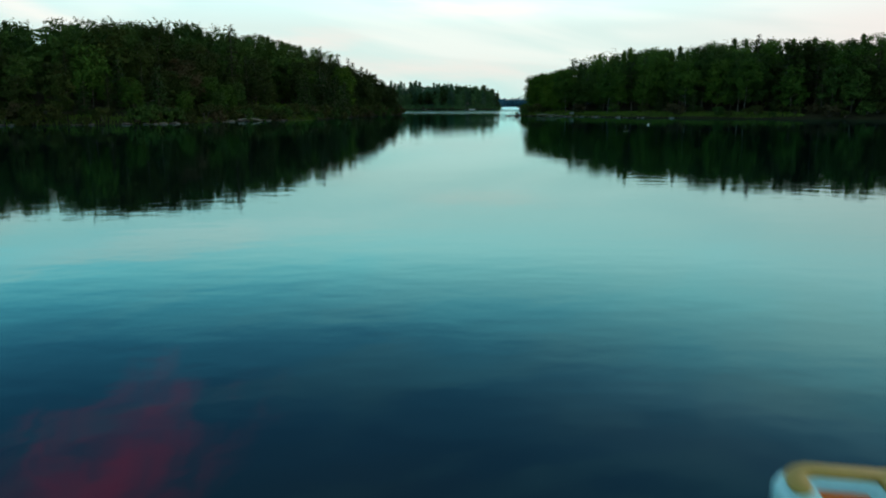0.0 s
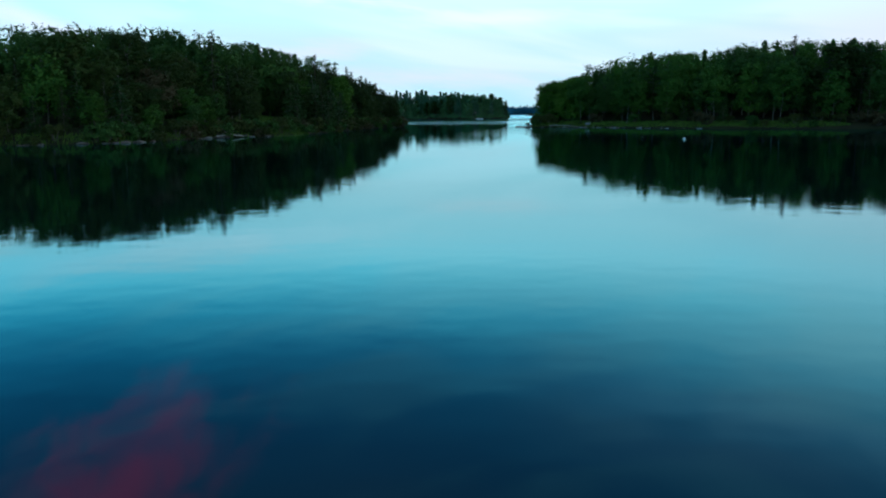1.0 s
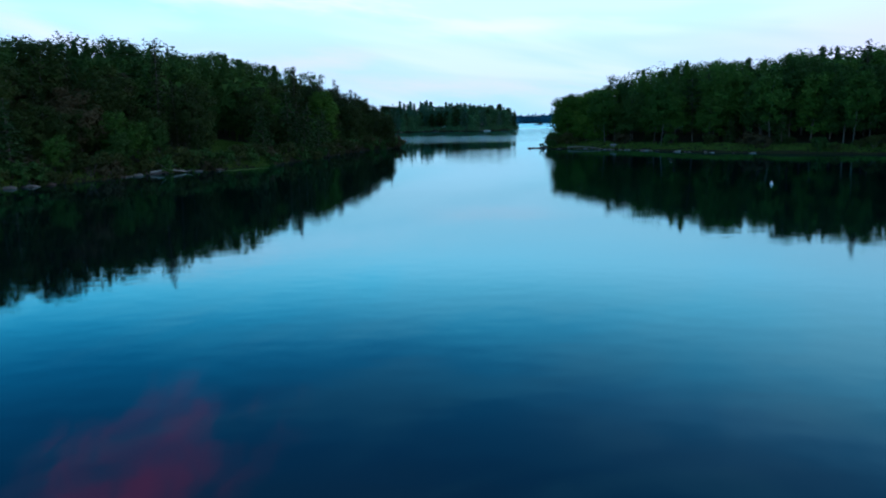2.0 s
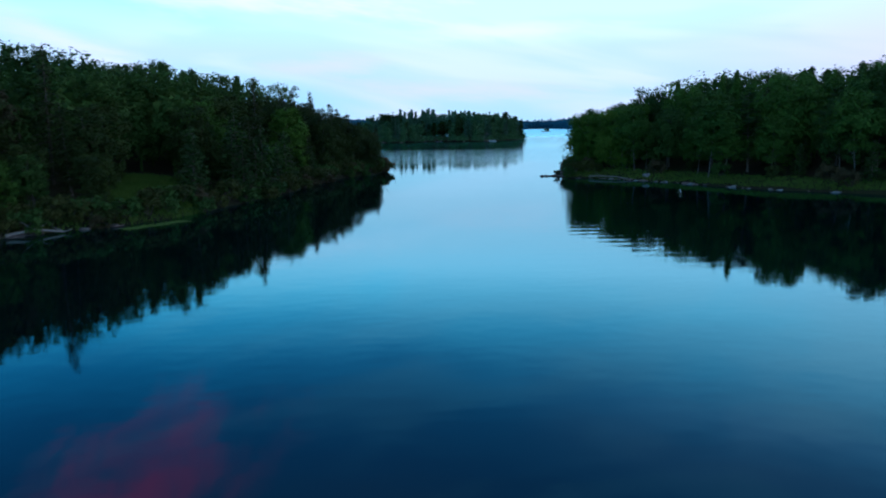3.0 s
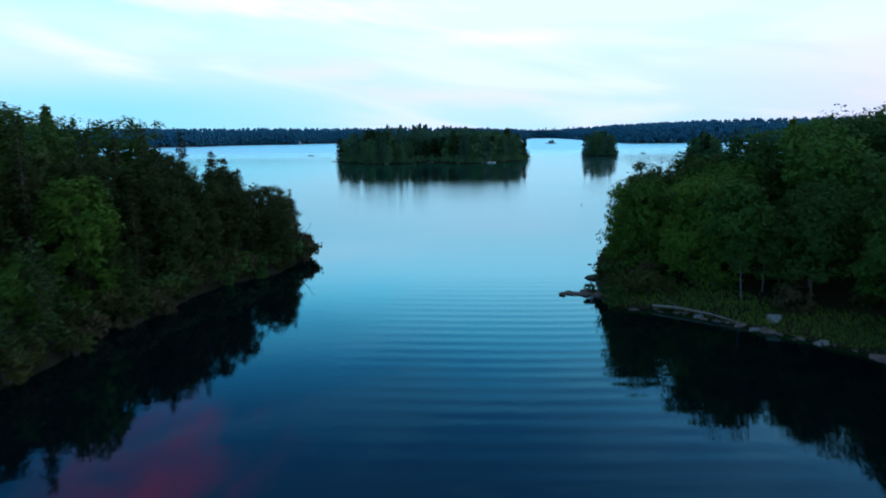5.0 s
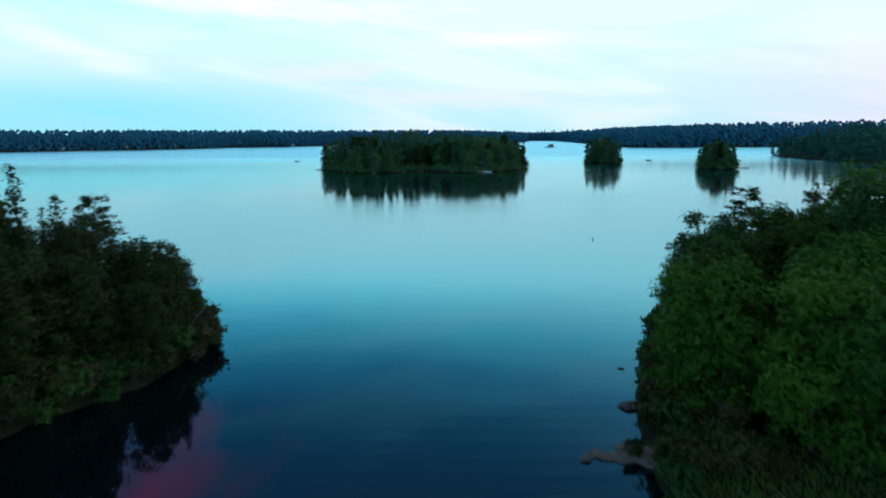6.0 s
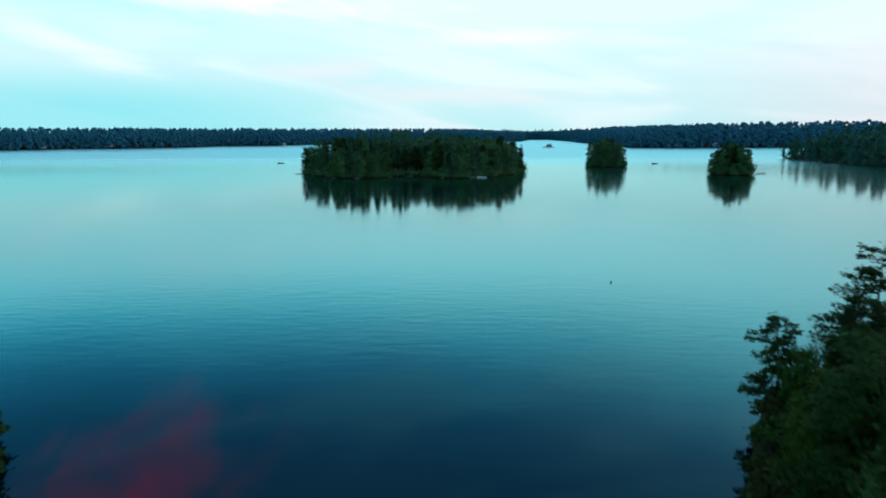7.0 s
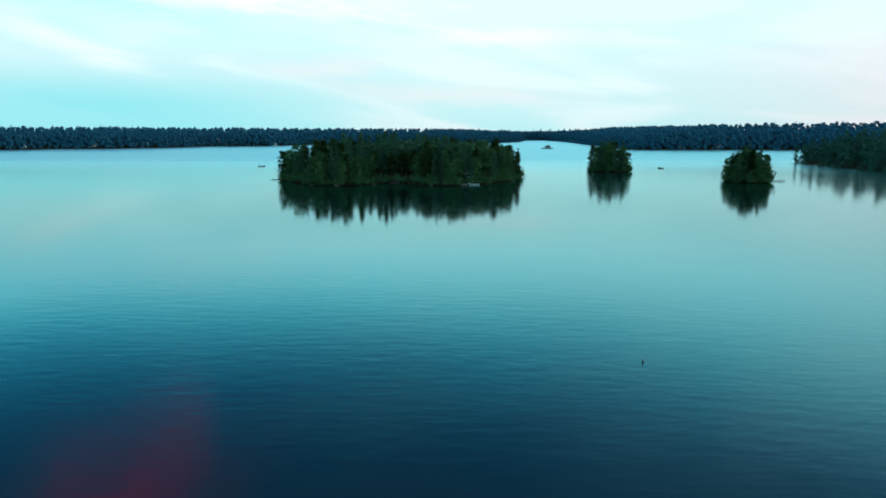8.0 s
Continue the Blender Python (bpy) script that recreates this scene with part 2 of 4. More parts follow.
ROCK = material("granite", rock_build, Roughness=0.9, Specular_IOR_Level=0.25)


def water_build(nodes, links, b):
    place = nodes.new("ShaderNodeTexCoord").outputs["Object"]
    # the faint breath of air over the whole lake
    long_ = chain(nodes, links, "ShaderNodeMapping", Vector=place, Scale=(0.55, 1.0, 1.0)).outputs[0]
    breeze = chain(nodes, links, "ShaderNodeTexNoise", Vector=long_, Scale=1.5, Detail=4.0, Roughness=0.5).outputs["Fac"]
    swell = chain(nodes, links, "ShaderNodeTexNoise", Vector=long_, Scale=0.16, Detail=2.0, Roughness=0.5).outputs["Fac"]
    # old wake rings that run through the narrows
    off = chain(nodes, links, "ShaderNodeMapping", Vector=place, Location=(-9.0, -330.0, 0.0)).outputs[0]
    ring = nodes.new("ShaderNodeTexWave")
    ring.wave_type, ring.rings_direction, ring.wave_profile = "RINGS", "Z", "SIN"
    links.new(off, ring.inputs["Vector"])
    for key, value in (("Scale", 0.16), ("Distortion", 5.0), ("Detail", 2.0), ("Detail Scale", 0.12)):
        ring.inputs[key].default_value = value
    sep = chain(nodes, links, "ShaderNodeSeparateXYZ", Vector=place)
    across = ramp(nodes, links, maths(nodes, links, "MULTIPLY_ADD", sep.outputs[0], 1 / 80, 0.5), [(0.46, (0, 0, 0)), (0.58, (0.8, 0.8, 0.8)), (0.70, (1, 1, 1)), (0.86, (0, 0, 0))], "EASE")
    along = ramp(nodes, links, maths(nodes, links, "MULTIPLY", sep.outputs[1], 1 / 300), [(0.33, (0, 0, 0)), (0.45, (1, 1, 1)), (0.58, (1, 1, 1)), (0.67, (0, 0, 0))], "EASE")
    mask = maths(nodes, links, "MULTIPLY", across, along)
    h = maths(nodes, links, "MULTIPLY", maths(nodes, links, "MULTIPLY", ring.outputs["Fac"], mask), 0.0058)
    h = maths(nodes, links, "MULTIPLY_ADD", breeze, 0.004, h)
    h = maths(nodes, links, "MULTIPLY_ADD", swell, 0.009, h)
    # a breath of wind just past the narrows
    puff = ramp(nodes, links, maths(nodes, links, "MULTIPLY", sep.outputs[1], 1 / 600), [(0.36, (0, 0, 0)), (0.43, (1, 1, 1)), (0.52, (1, 1, 1)), (0.62, (0, 0, 0))], "EASE")
    slant = chain(nodes, links, "ShaderNodeMapping", Vector=place, Rotation=(0, 0, 0.5), Scale=(0.5, 1.5, 1.0)).outputs[0]
    cat = chain(nodes, links, "ShaderNodeTexNoise", Vector=slant, Scale=0.55, Detail=4.0, Roughness=0.6).outputs["Fac"]
    h = maths(nodes, links, "MULTIPLY_ADD", maths(nodes, links, "MULTIPLY", cat, puff), 0.020, h)
    # open water beyond the narrows is ruffled by the wind
    open_ = ramp(nodes, links, maths(nodes, links, "MULTIPLY", sep.outputs[1], 1 / 1200), [(0.44, (0, 0, 0)), (0.64, (1, 1, 1))], "EASE")
    chop = chain(nodes, links, "ShaderNodeTexNoise", Vector=place, Scale=0.9, Detail=3.0, Roughness=0.6).outputs["Fac"]
    h = maths(nodes, links, "MULTIPLY_ADD", maths(nodes, links, "MULTIPLY", chop, open_), 0.03, h)
    still = ramp(nodes, links, maths(nodes, links, "MULTIPLY", sep.outputs[1], 1 / 1200), [(0.17, (0.02, 0.02, 0.02)), (0.30, (0.05, 0.05, 0.05)), (0.40, (0.085, 0.085, 0.085)), (0.46, (0.11, 0.11, 0.11)), (0.64, (0.32, 0.32, 0.32))])
    still = maths(nodes, links, "MULTIPLY_ADD", puff, 0.06, still)
    dip = chain(nodes, links, "ShaderNodeBump", Height=h, Strength=1.0, Distance=1.0)
    gloss = chain(nodes, links, "ShaderNodeBsdfGlossy", Color=(0.65, 1.0, 1.0, 1), Roughness=still, Normal=dip.outputs[0])
    deep = chain(nodes, links, "ShaderNodeBsdfDiffuse", Color=(0.001, 0.004, 0.006, 1))
    edge = chain(nodes, links, "ShaderNodeFresnel", IOR=1.5, Normal=dip.outputs[0])
    mix = chain(nodes, links, "ShaderNodeMixShader", Fac=edge.outputs[0], i1=deep.outputs[0], i2=gloss.outputs[0])
    links.new(mix.outputs[0], nodes["Material Output"].inputs[0])
    nodes.remove(b)


WATER = material("lake_water", water_build)


def plain(name, colour, rough=0.5, metal=0.0, grain=0.12, scale=8.0):
    def build(nodes, links, b):
        n = noise_at(nodes, links, scale, 5.0, 0.6)
        dark = tuple(c * (1 - grain * 2) for c in colour)
        links.new(ramp(nodes, links, n, [(0.3, dark), (0.7, colour)]), b.inputs["Base Color"])
        bumped(nodes, links, b, n, 0.08, 0.02)
    return material(name, build, Roughness=rough, Metallic=metal)


WHITE = plain("white_paint", (0.78, 0.78, 0.76), 0.5)
GREY = plain("weathered_boards", (0.30, 0.28, 0.25), 0.8, grain=0.25)
ROOF = plain("roof_shingle", (0.10, 0.10, 0.11), 0.9)
DARK = plain("dark_paint", (0.03, 0.035, 0.04), 0.5)
PANE = plain("window_glass", (0.03, 0.04, 0.05), 0.08, grain=0.0)
ORANGE = plain("orange_hull", (1.0, 0.20, 0.008), 0.3, grain=0.08)
TURQUOISE = plain("turquoise_trim", (0.42, 0.86, 0.90), 0.3, grain=0.08)
TAN = plain("tan_vinyl", (0.58, 0.36, 0.08), 0.6)

# ---- mesh helpers ----


def mesh(name, verts, faces, mats=(), smooth=False):
    me = bpy.data.meshes.new(name)
    me.from_pydata([tuple(v) for v in verts] if not isinstance(verts, np.ndarray) else verts.tolist(), [], faces if isinstance(faces, list) else faces.tolist())
    for m in mats:
        me.materials.append(m)
    if smooth:
        me.polygons.foreach_set("use_smooth", [True] * len(me.polygons))
    me.update()
    return me


def part(name, data, material_, parent, label=""):
    """Links a bmesh or a mesh as one mesh object under a thing or part."""
    if isinstance(data, bmesh.types.BMesh):
        me = bpy.data.meshes.new(name)
        data.to_mesh(me)
        data.free()
    else:
        me = data
    if material_ and not me.materials:
        me.materials.append(material_)
    ob = new(name, me)
    ob.parent = parent
    return tagged(ob, label)


def box(bm, x0, y0, z0, x1, y1, z1, bevel=0.0):
    r = bmesh.ops.create_cube(bm, size=1.0, matrix=Matrix.Translation(((x0 + x1) / 2, (y0 + y1) / 2, (z0 + z1) / 2)) @ Matrix.Diagonal((x1 - x0, y1 - y0, z1 - z0, 1)))
    if bevel:
        edges = list({e for v in r["verts"] for e in v.link_edges})
        bmesh.ops.bevel(bm, geom=edges, offset=bevel, segments=2, affect="EDGES", profile=0.6)
    return bm


def tube(points, radii, sides=6):
    """Vertices and quads of a tapered tube along points."""
    pts = np.array(points, float)
    vs, fs = [], []
    for i, (p, r) in enumerate(zip(pts, radii)):
        d = pts[min(i + 1, len(pts) - 1)] - pts[max(i - 1, 0)]
        d /= np.linalg.norm(d) + 1e-9
        a = np.cross(d, (0.3, 0.9, 0.1) if abs(d[2]) > 0.7 else (0, 0, 1))
        a /= np.linalg.norm(a) + 1e-9
        c = np.cross(d, a)
        for k in range(sides):
            w = 2 * math.pi * k / sides
            vs.append(p + r * (a * math.cos(w) + c * math.sin(w)))
    for i in range(len(pts) - 1):
        for k in range(sides):
            j = (k + 1) % sides
            fs.append([i * sides + k, i * sides + j, (i + 1) * sides + j, (i + 1) * sides + k])
    fs.append([(len(pts) - 1) * sides + k for k in range(sides)])
    return vs, fs


def tubes(list_of):
    vs, fs = [], []
    for points, radii, sides in list_of:
        v, f = tube(points, radii, sides)
        fs += [[i + len(vs) for i in q] for q in f]
        vs += v
    return vs, fs


def sprays(rng, centres, out, size, flat=0.55):
    """Leaf sprays: two pointed leaves at each centre, turned mostly outwards and up."""
    c = np.repeat(centres, 2, axis=0)
    n = len(c)
    nrm = np.repeat(out, 2, axis=0) + rng.normal(0, 0.5, (n, 3)) + np.array((0, 0, flat))
    nrm /= np.linalg.norm(nrm, axis=1, keepdims=True) + 1e-9
    t = np.cross(nrm, rng.normal(0, 1, (n, 3)))
    t /= np.linalg.norm(t, axis=1, keepdims=True) + 1e-9
    b = np.cross(nrm, t)
    s = (size * rng.uniform(0.6, 1.3, n))[:, None]
    c = c + rng.normal(0, 0.5, (n, 3)) * s
    p = np.stack([c - t * s * 0.66 - b * s * 0.42, c + t * s * 0.82 - nrm * s * 0.14, c - t * s * 0.46 + b * s * 0.47], 1)
    return p.reshape(-1, 3), np.arange(3 * n).reshape(n, 3)


def crown_leaves(rng, h, base, radius, clusters, per, size, lean=(0, 0), shape=1.0):
    """A broad crown: clumps spread over a lumpy egg, denser towards its skin."""
    lump = rng.uniform(0.80, 1.16, (6, 7))
    cs = []
    while len(cs) < clusters:
        u = rng.uniform(0.02, 0.87)
        a = rng.uniform(0, 2 * math.pi)
        prof = math.sin(math.pi * min(1, (0.10 + 0.90 * u)) ** 0.8) ** 0.55 if u < 0.999 else 0.05
        k = lump[int(u * 5.99), int(a / (2 * math.pi) * 6.99)]
        r = radius * prof * k * shape * (rng.uniform(0.30, 1.0) ** 0.4)
        cs.append((r * math.cos(a) + lean[0] * u, r * math.sin(a) + lean[1] * u, base + (h - base) * u / 0.92))
    cs = np.array(cs)
    sz = rng.uniform(0.6, 1.15, clusters) * radius * 0.30
    pts = rng.normal(0, 1, (clusters, per, 3))
    pts /= np.linalg.norm(pts, axis=2, keepdims=True)
    pts *= rng.uniform(0.45, 1.0, (clusters, per, 1))
    off = pts * sz[:, None, None] * np.array((1.15, 1.15, 0.75))
    c = (cs[:, None, :] + off).reshape(-1, 3)
    out = (pts.reshape(-1, 3) + np.repeat((cs - np.array((0, 0, (h + base) / 2))) / radius, per, axis=0) * 0.5)
    return c, out, cs


def inner_fill(rng, h, base, radius, n, size):
    """Larger sprays deep inside a crown, so that it closes against the light."""
    p = rng.normal(0, 1, (n, 3))
    p /= np.linalg.norm(p, axis=1, keepdims=True)
    p *= rng.uniform(0.2, 1.0, (n, 1)) ** 0.5
    mid, half = (h + base) / 2, (h - base) / 2
    c = p * np.array((radius * 0.52, radius * 0.52, half * 0.66)) + np.array((0, 0, mid))
    return sprays(rng, c, p, size, 0.2)


def joined(*pieces):
    vs, fs, n = [], [], 0
    for v, f in pieces:
        vs.append(v)
        fs.append(f + n)
        n += len(v)
    return np.concatenate(vs), np.concatenate(fs)


def broad_tree(seed, h=13.0, radius=3.6, base=0.28, clusters=76, per=34, size=0.26, trunk=None, leaf=None, lean=0.0, stout=1.0):
    """An Empty that holds a trunk with limbs and a crown of leaf sprays."""
    rng = np.random.default_rng(seed)
    lx, ly = rng.normal(0, 0.5, 2) + np.array((lean, 0))
    c, out, cs = crown_leaves(rng, h, h * base, radius, clusters, per, size, (lx, ly))
    keep = c[:, 2] > 0.4
    v, f = joined(sprays(rng, c[keep], out[keep], size), inner_fill(rng, h, h * base, radius, 180, radius * 0.17))
    r0 = (h * 0.0105 + 0.02) * stout
    stem = [(lx * k * k + 0.22 * math.sin(5 * k + seed), ly * k * k + 0.12 * math.cos(4 * k + seed), h * 0.9 * k - 0.3 * (k == 0)) for k in np.linspace(0, 1, 6)]
    limbs = [(stem, [r0 * (1.25 if i == 0 else 1) * (1 - 0.88 * i / 5) for i in range(6)], 6)]
    for q in cs[rng.choice(len(cs), 6, replace=False)]:
        k = max(0.22, min(0.8, q[2] / h - 0.16))
        s = np.array((lx * k * k, ly * k * k, h * 0.9 * k))
        m = (s + q) / 2 + np.array((0, 0, -0.25))
        limbs.append(([s, m, q], [r0 * 0.42, r0 * 0.27, r0 * 0.1], 3))
    tv, tf = tubes(limbs)
    e = new("broadleaf_tree")
    part("trunk", mesh("trunk", tv, tf, [trunk or BARK], True), None, e)
    part("crown", mesh("crown", v, f, [leaf or LEAF]), None, e)
    return e


def spruce_tree(seed, h=14.0, radius=2.3, tiers=24, size=0.30, leaf=None, base=0.08, droop=0.35, per=9, name="spruce_tree"):
    """A pointed conifer: whorls of drooping boughs, each a feathered fan of needles."""
    rng = np.random.default_rng(seed)
    cs, outs = [], []
    limbs = [([(0, 0, -0.3), (0.05, 0.03, h * 0.5), (0, 0, h)], [h * 0.014 + 0.03, h * 0.008, 0.015], 6)]
    for i in range(tiers):
        k = (i + rng.uniform(-0.3, 0.3)) / tiers
        z = h * (base + (1 - base) * max(k, 0)) 
        r = radius * (1 - k) ** 0.85 * rng.uniform(0.8, 1.15) + 0.12
        n = 5 if k < 0.8 else 4
        a0 = rng.uniform(0, 7)
        for j in range(n):
            a = a0 + 2 * math.pi * j / n + rng.normal(0, 0.25)
            rr = r * rng.uniform(0.7, 1.15)
            d = np.array((math.cos(a), math.sin(a), 0))
            tip = d * rr + np.array((0, 0, z - droop * rr + 0.15 * rr))
            if k < 0.85 and j % 2 == 0:
                limbs.append(([(0, 0, z), tip], [0.03, 0.01], 3))
            m = max(3, int(per * rr / radius) + 2)
            for q in np.linspace(0.15, 1.0, m):
                p = d * rr * q + np.array((0, 0, z - droop * rr * q * q))
                w = 0.30 * rr * (1.1 - q) + 0.10
                side = np.array((-d[1], d[0], 0)) * rng.normal(0, w)
                cs.append(p + side + np.array((0, 0, rng.normal(0, 0.06) - abs(np.linalg.norm(side)) * 0.2)))
                outs.append(d * 0.4 + np.array((0, 0, 0.8)))
    cs, outs = np.array(cs), np.array(outs)
    v, f = sprays(rng, cs, outs, size, 0.5)
    tv, tf = tubes(limbs)
    e = new(name)
    part("trunk", mesh("trunk", tv, tf, [BARK], True), None, e)
    part("crown", mesh("crown", v, f, [leaf or NEEDLE]), None, e)
    return e


def pine_tree(seed, h=15.0, radius=3.4, tiers=20, size=0.22, base=0.18, per=80):
    """A white pine: long uneven level boughs with upswept needle plumes and gaps between the layers."""
    rng = np.random.default_rng(seed)
    cs, outs = [], []
    bend = rng.normal(0, 0.35, 2)
    at = lambda k: np.array((bend[0] * k * k, bend[1] * k * k, h * k))
    limbs = [([at(k) for k in np.linspace(-0.02, 1, 8)], [(h * 0.013 + 0.04) * (1 - 0.93 * i / 7) for i in range(8)], 7)]
    for i in range(tiers):
        k = base + (1 - base) * (i + rng.uniform(-0.3, 0.3)) / tiers
        s = at(min(max(k, base), 0.985))
        q = min(1.0, max(0.0, (k - base) / (1 - base)))
        r = radius * (0.14 + 0.86 * (1 - q) ** 0.62) * (0.75 + 0.25 * min(1.0, q / 0.15))
        for j in range(5):
            if rng.uniform() < 0.12:
                continue
            a = rng.uniform(0, 2 * math.pi)
            rr = r * rng.uniform(0.6, 1.25)
            d = np.array((math.cos(a), math.sin(a), 0))
            tip = s + d * rr + np.array((0, 0, rng.uniform(-0.05, 0.22) * rr))
            mid = s + d * rr * 0.5 + np.array((0, 0, -0.04 * rr))
            limbs.append(([s, mid, tip], [0.05, 0.035, 0.012], 4))
            n = int(per * rr / radius) + 8
            q = rng.uniform(0.32, 1.06, n)[:, None]
            p = s + (tip - s) * q
            p += np.array((-d[1], d[0], 0)) * (rng.normal(0, 0.17, n)[:, None] * rr * (1.25 - q))
            p[:, 2] += rng.normal(0.08, 0.10, n) + 0.35 * rr / radius * (q[:, 0] - 0.5) ** 2
            cs.append(p)
            outs.append(np.tile(d * 0.3 + np.array((0, 0, 0.8)), (n, 1)))
    top = np.array([at(k) for k in rng.uniform(0.86, 1.0, 44)]) + rng.normal(0, 1, (44, 3)) * np.array((0.22, 0.22, 0.12))
    cs.append(top)
    outs.append(np.tile(np.array((0, 0, 1.0)), (44, 1)))
    v, f = sprays(rng, np.concatenate(cs), np.concatenate(outs), size, 0.6)
    tv, tf = tubes(limbs)
    e = new("white_pine")
    part("trunk", mesh("trunk", tv, tf, [BARK], True), None, e)
    part("crown", mesh("crown", v, f, [NEEDLE_PINE]), None, e)
    return e


def bush(seed, leaf=None, clusters=22, per=14, size=0.21):
    rng = np.random.default_rng(seed)
    c, out, cs = crown_leaves(rng, 1.7, 0.25, 1.15, clusters, per, size)
    v, f = sprays(rng, c[c[:, 2] > 0.02], out[c[:, 2] > 0.02], size)
    tv, tf = tubes([([(0, 0, -0.2), q * np.array((0.5, 0.5, 0.5)), q], [0.03, 0.02, 0.008], 4) for q in cs[:9]])
    e = new("bush")
    part("stem", mesh("stem", tv, tf, [BARK], True), None, e)
    part("foliage", mesh("foliage", v, f, [leaf or LEAF_BUSH]), None, e)
    return e


# ---- the plan: shores, in metres ----
WEST_POINT = [(-75, 92), (-60, 97), (-49, 100), (-41, 105), (-37, 114), (-35.5, 122), (-33, 126), (-28.5, 130), (-25.5, 135), (-24.8, 141), (-23, 148), (-22, 155),
              (-21, 163), (-20, 168.5), (-21.8, 174), (-19.2, 178), (-18.8, 186), (-17, 192), (-14, 198), (-12, 207.5), (-13.5, 213), (-19, 221), (-30, 229),
              (-48, 237), (-90, 248), (-160, 258), (-420, 290), (-420, 30), (-160, 70), (-105, 86)]
EAST_POINT = [(130, 124), (100, 129), (80, 134), (66, 140), (52, 149), (46, 154), (42, 157.5), (37, 164), (34, 170), (31, 173.5), (28, 177), (25, 181), (22, 182),
              (20, 181.5), (19.2, 185), (20.3, 190), (21.3, 196), (22.6, 202), (24.4, 208), (27.5, 215), (30.5, 222), (33.5, 228), (42, 235), (58, 243), (90, 256), (150, 275), (420, 300), (420, 90), (200, 112)]
ISLAND = [(-66, 518), (-57, 504), (-46, 488), (-33, 482), (-24, 487), (-15, 498), (-8, 497), (-2, 486), (9, 482), (24, 490), (36, 512), (42.5, 538), (36, 575), (5, 600), (-35, 592), (-60, 560)]
ISLET = [(81, 592), (84, 581), (92, 576), (100, 578), (104, 588), (101, 602), (90, 606)]
ISLET_EAST = [(124.5, 514), (126, 505), (132, 500), (140, 502), (144.5, 511), (142, 522), (131, 524)]
EAST_HEAD = [(240, 706), (233, 685), (232, 640), (236, 600), (248, 566), (330, 530), (700, 480), (900, 800), (420, 800), (290, 745)]
REEF = [(112, 1086), (116, 1080), (121, 1081), (125, 1088), (120, 1095), (114, 1094)]
FAR_SHORE = [(-4900, 700), (-1500, 830), (-800, 930), (-560, 985), (-512, 1005), (-478, 1062), (-422, 1075), (-365, 1135), (-344, 1225), (-261, 1246), (-232, 1330), (-100, 1420), (60, 1500),
             (128, 1640), (165, 1930), (212, 1930), (222, 1640), (214, 1400), (207, 1100), (212, 1032), (300, 1028), (400, 1026), (620, 980), (1500, 850), (4900, 700), (4900, 5000), (-4900, 5000)]
LANDS = [WEST_POINT, EAST_POINT, ISLAND, ISLET, ISLET_EAST, EAST_HEAD, REEF, FAR_SHORE]
HILL = [(5.6, 24.0), (4.4, 26.0), (2.0, 14.0), (1.2, 5.0), (1.0, 5.0), (7.0, 60.0), (0.8, 4.0), (15.5, 60.0)]   # rise and its reach inland


def inside_by(poly, x, y):
    """Distance to the shore, positive on land."""
    p = np.array(poly, float)
    q = np.roll(p, -1, 0)
    d = np.full(np.shape(x), 1e9)
    odd = np.zeros(np.shape(x), bool)
    for (ax, ay), (bx, by) in zip(p, q):
        ex, ey = bx - ax, by - ay
        t = np.clip(((x - ax) * ex + (y - ay) * ey) / (ex * ex + ey * ey), 0, 1)
        d = np.minimum(d, np.hypot(x - ax - t * ex, y - ay - t * ey))
        odd ^= ((ay > y) != (by > y)) & (x < (bx - ax) * (y - ay) / (by - ay + 1e-12) + ax)
    return np.where(odd, d, -d)


def wobble(x, y):
    return np.sin(x * 0.9 + 1.3 * np.sin(y * 0.7)) * 0.35 + np.sin(y * 1.3 + x * 0.4) * 0.3 + np.sin(x * 0.23 + y * 0.31) * 0.5


def height_at(x, y):
    """The ground: lake bed, bank and the rise inland."""
    x, y = np.asarray(x, float), np.asarray(y, float)
    z = np.full(x.shape, -3.0)
    for poly, (rise, reach) in zip(LANDS, HILL):
        d = inside_by(poly, x, y) + wobble(x, y) * 0.5
        land = 0.45 * (1 - np.exp(-np.maximum(d, 0) / 0.8)) + rise * (1 - np.exp(-np.maximum(d, 0) / reach)) + 0.12 * wobble(x * 1.7, y * 1.7) * np.clip(d / 4, 0, 1)
        if rise > 10:
            land = land + np.clip(d / 200, 0, 1) * 3 * (0.5 + 0.5 * np.sin(x / 210.0 + 0.8) * np.cos(y / 400.0)) + np.clip((x - 100) / 350, 0, 1) * np.clip(d / 150, 0, 1) * 6
        z = np.maximum(z, np.where(d > 0, land, np.maximum(d * 0.45, -3.0)))
    return z


def lines(*spans):
    out = []
    for a, b, step in spans:
        out += list(np.arange(a, b, step))
    return np.array(out)


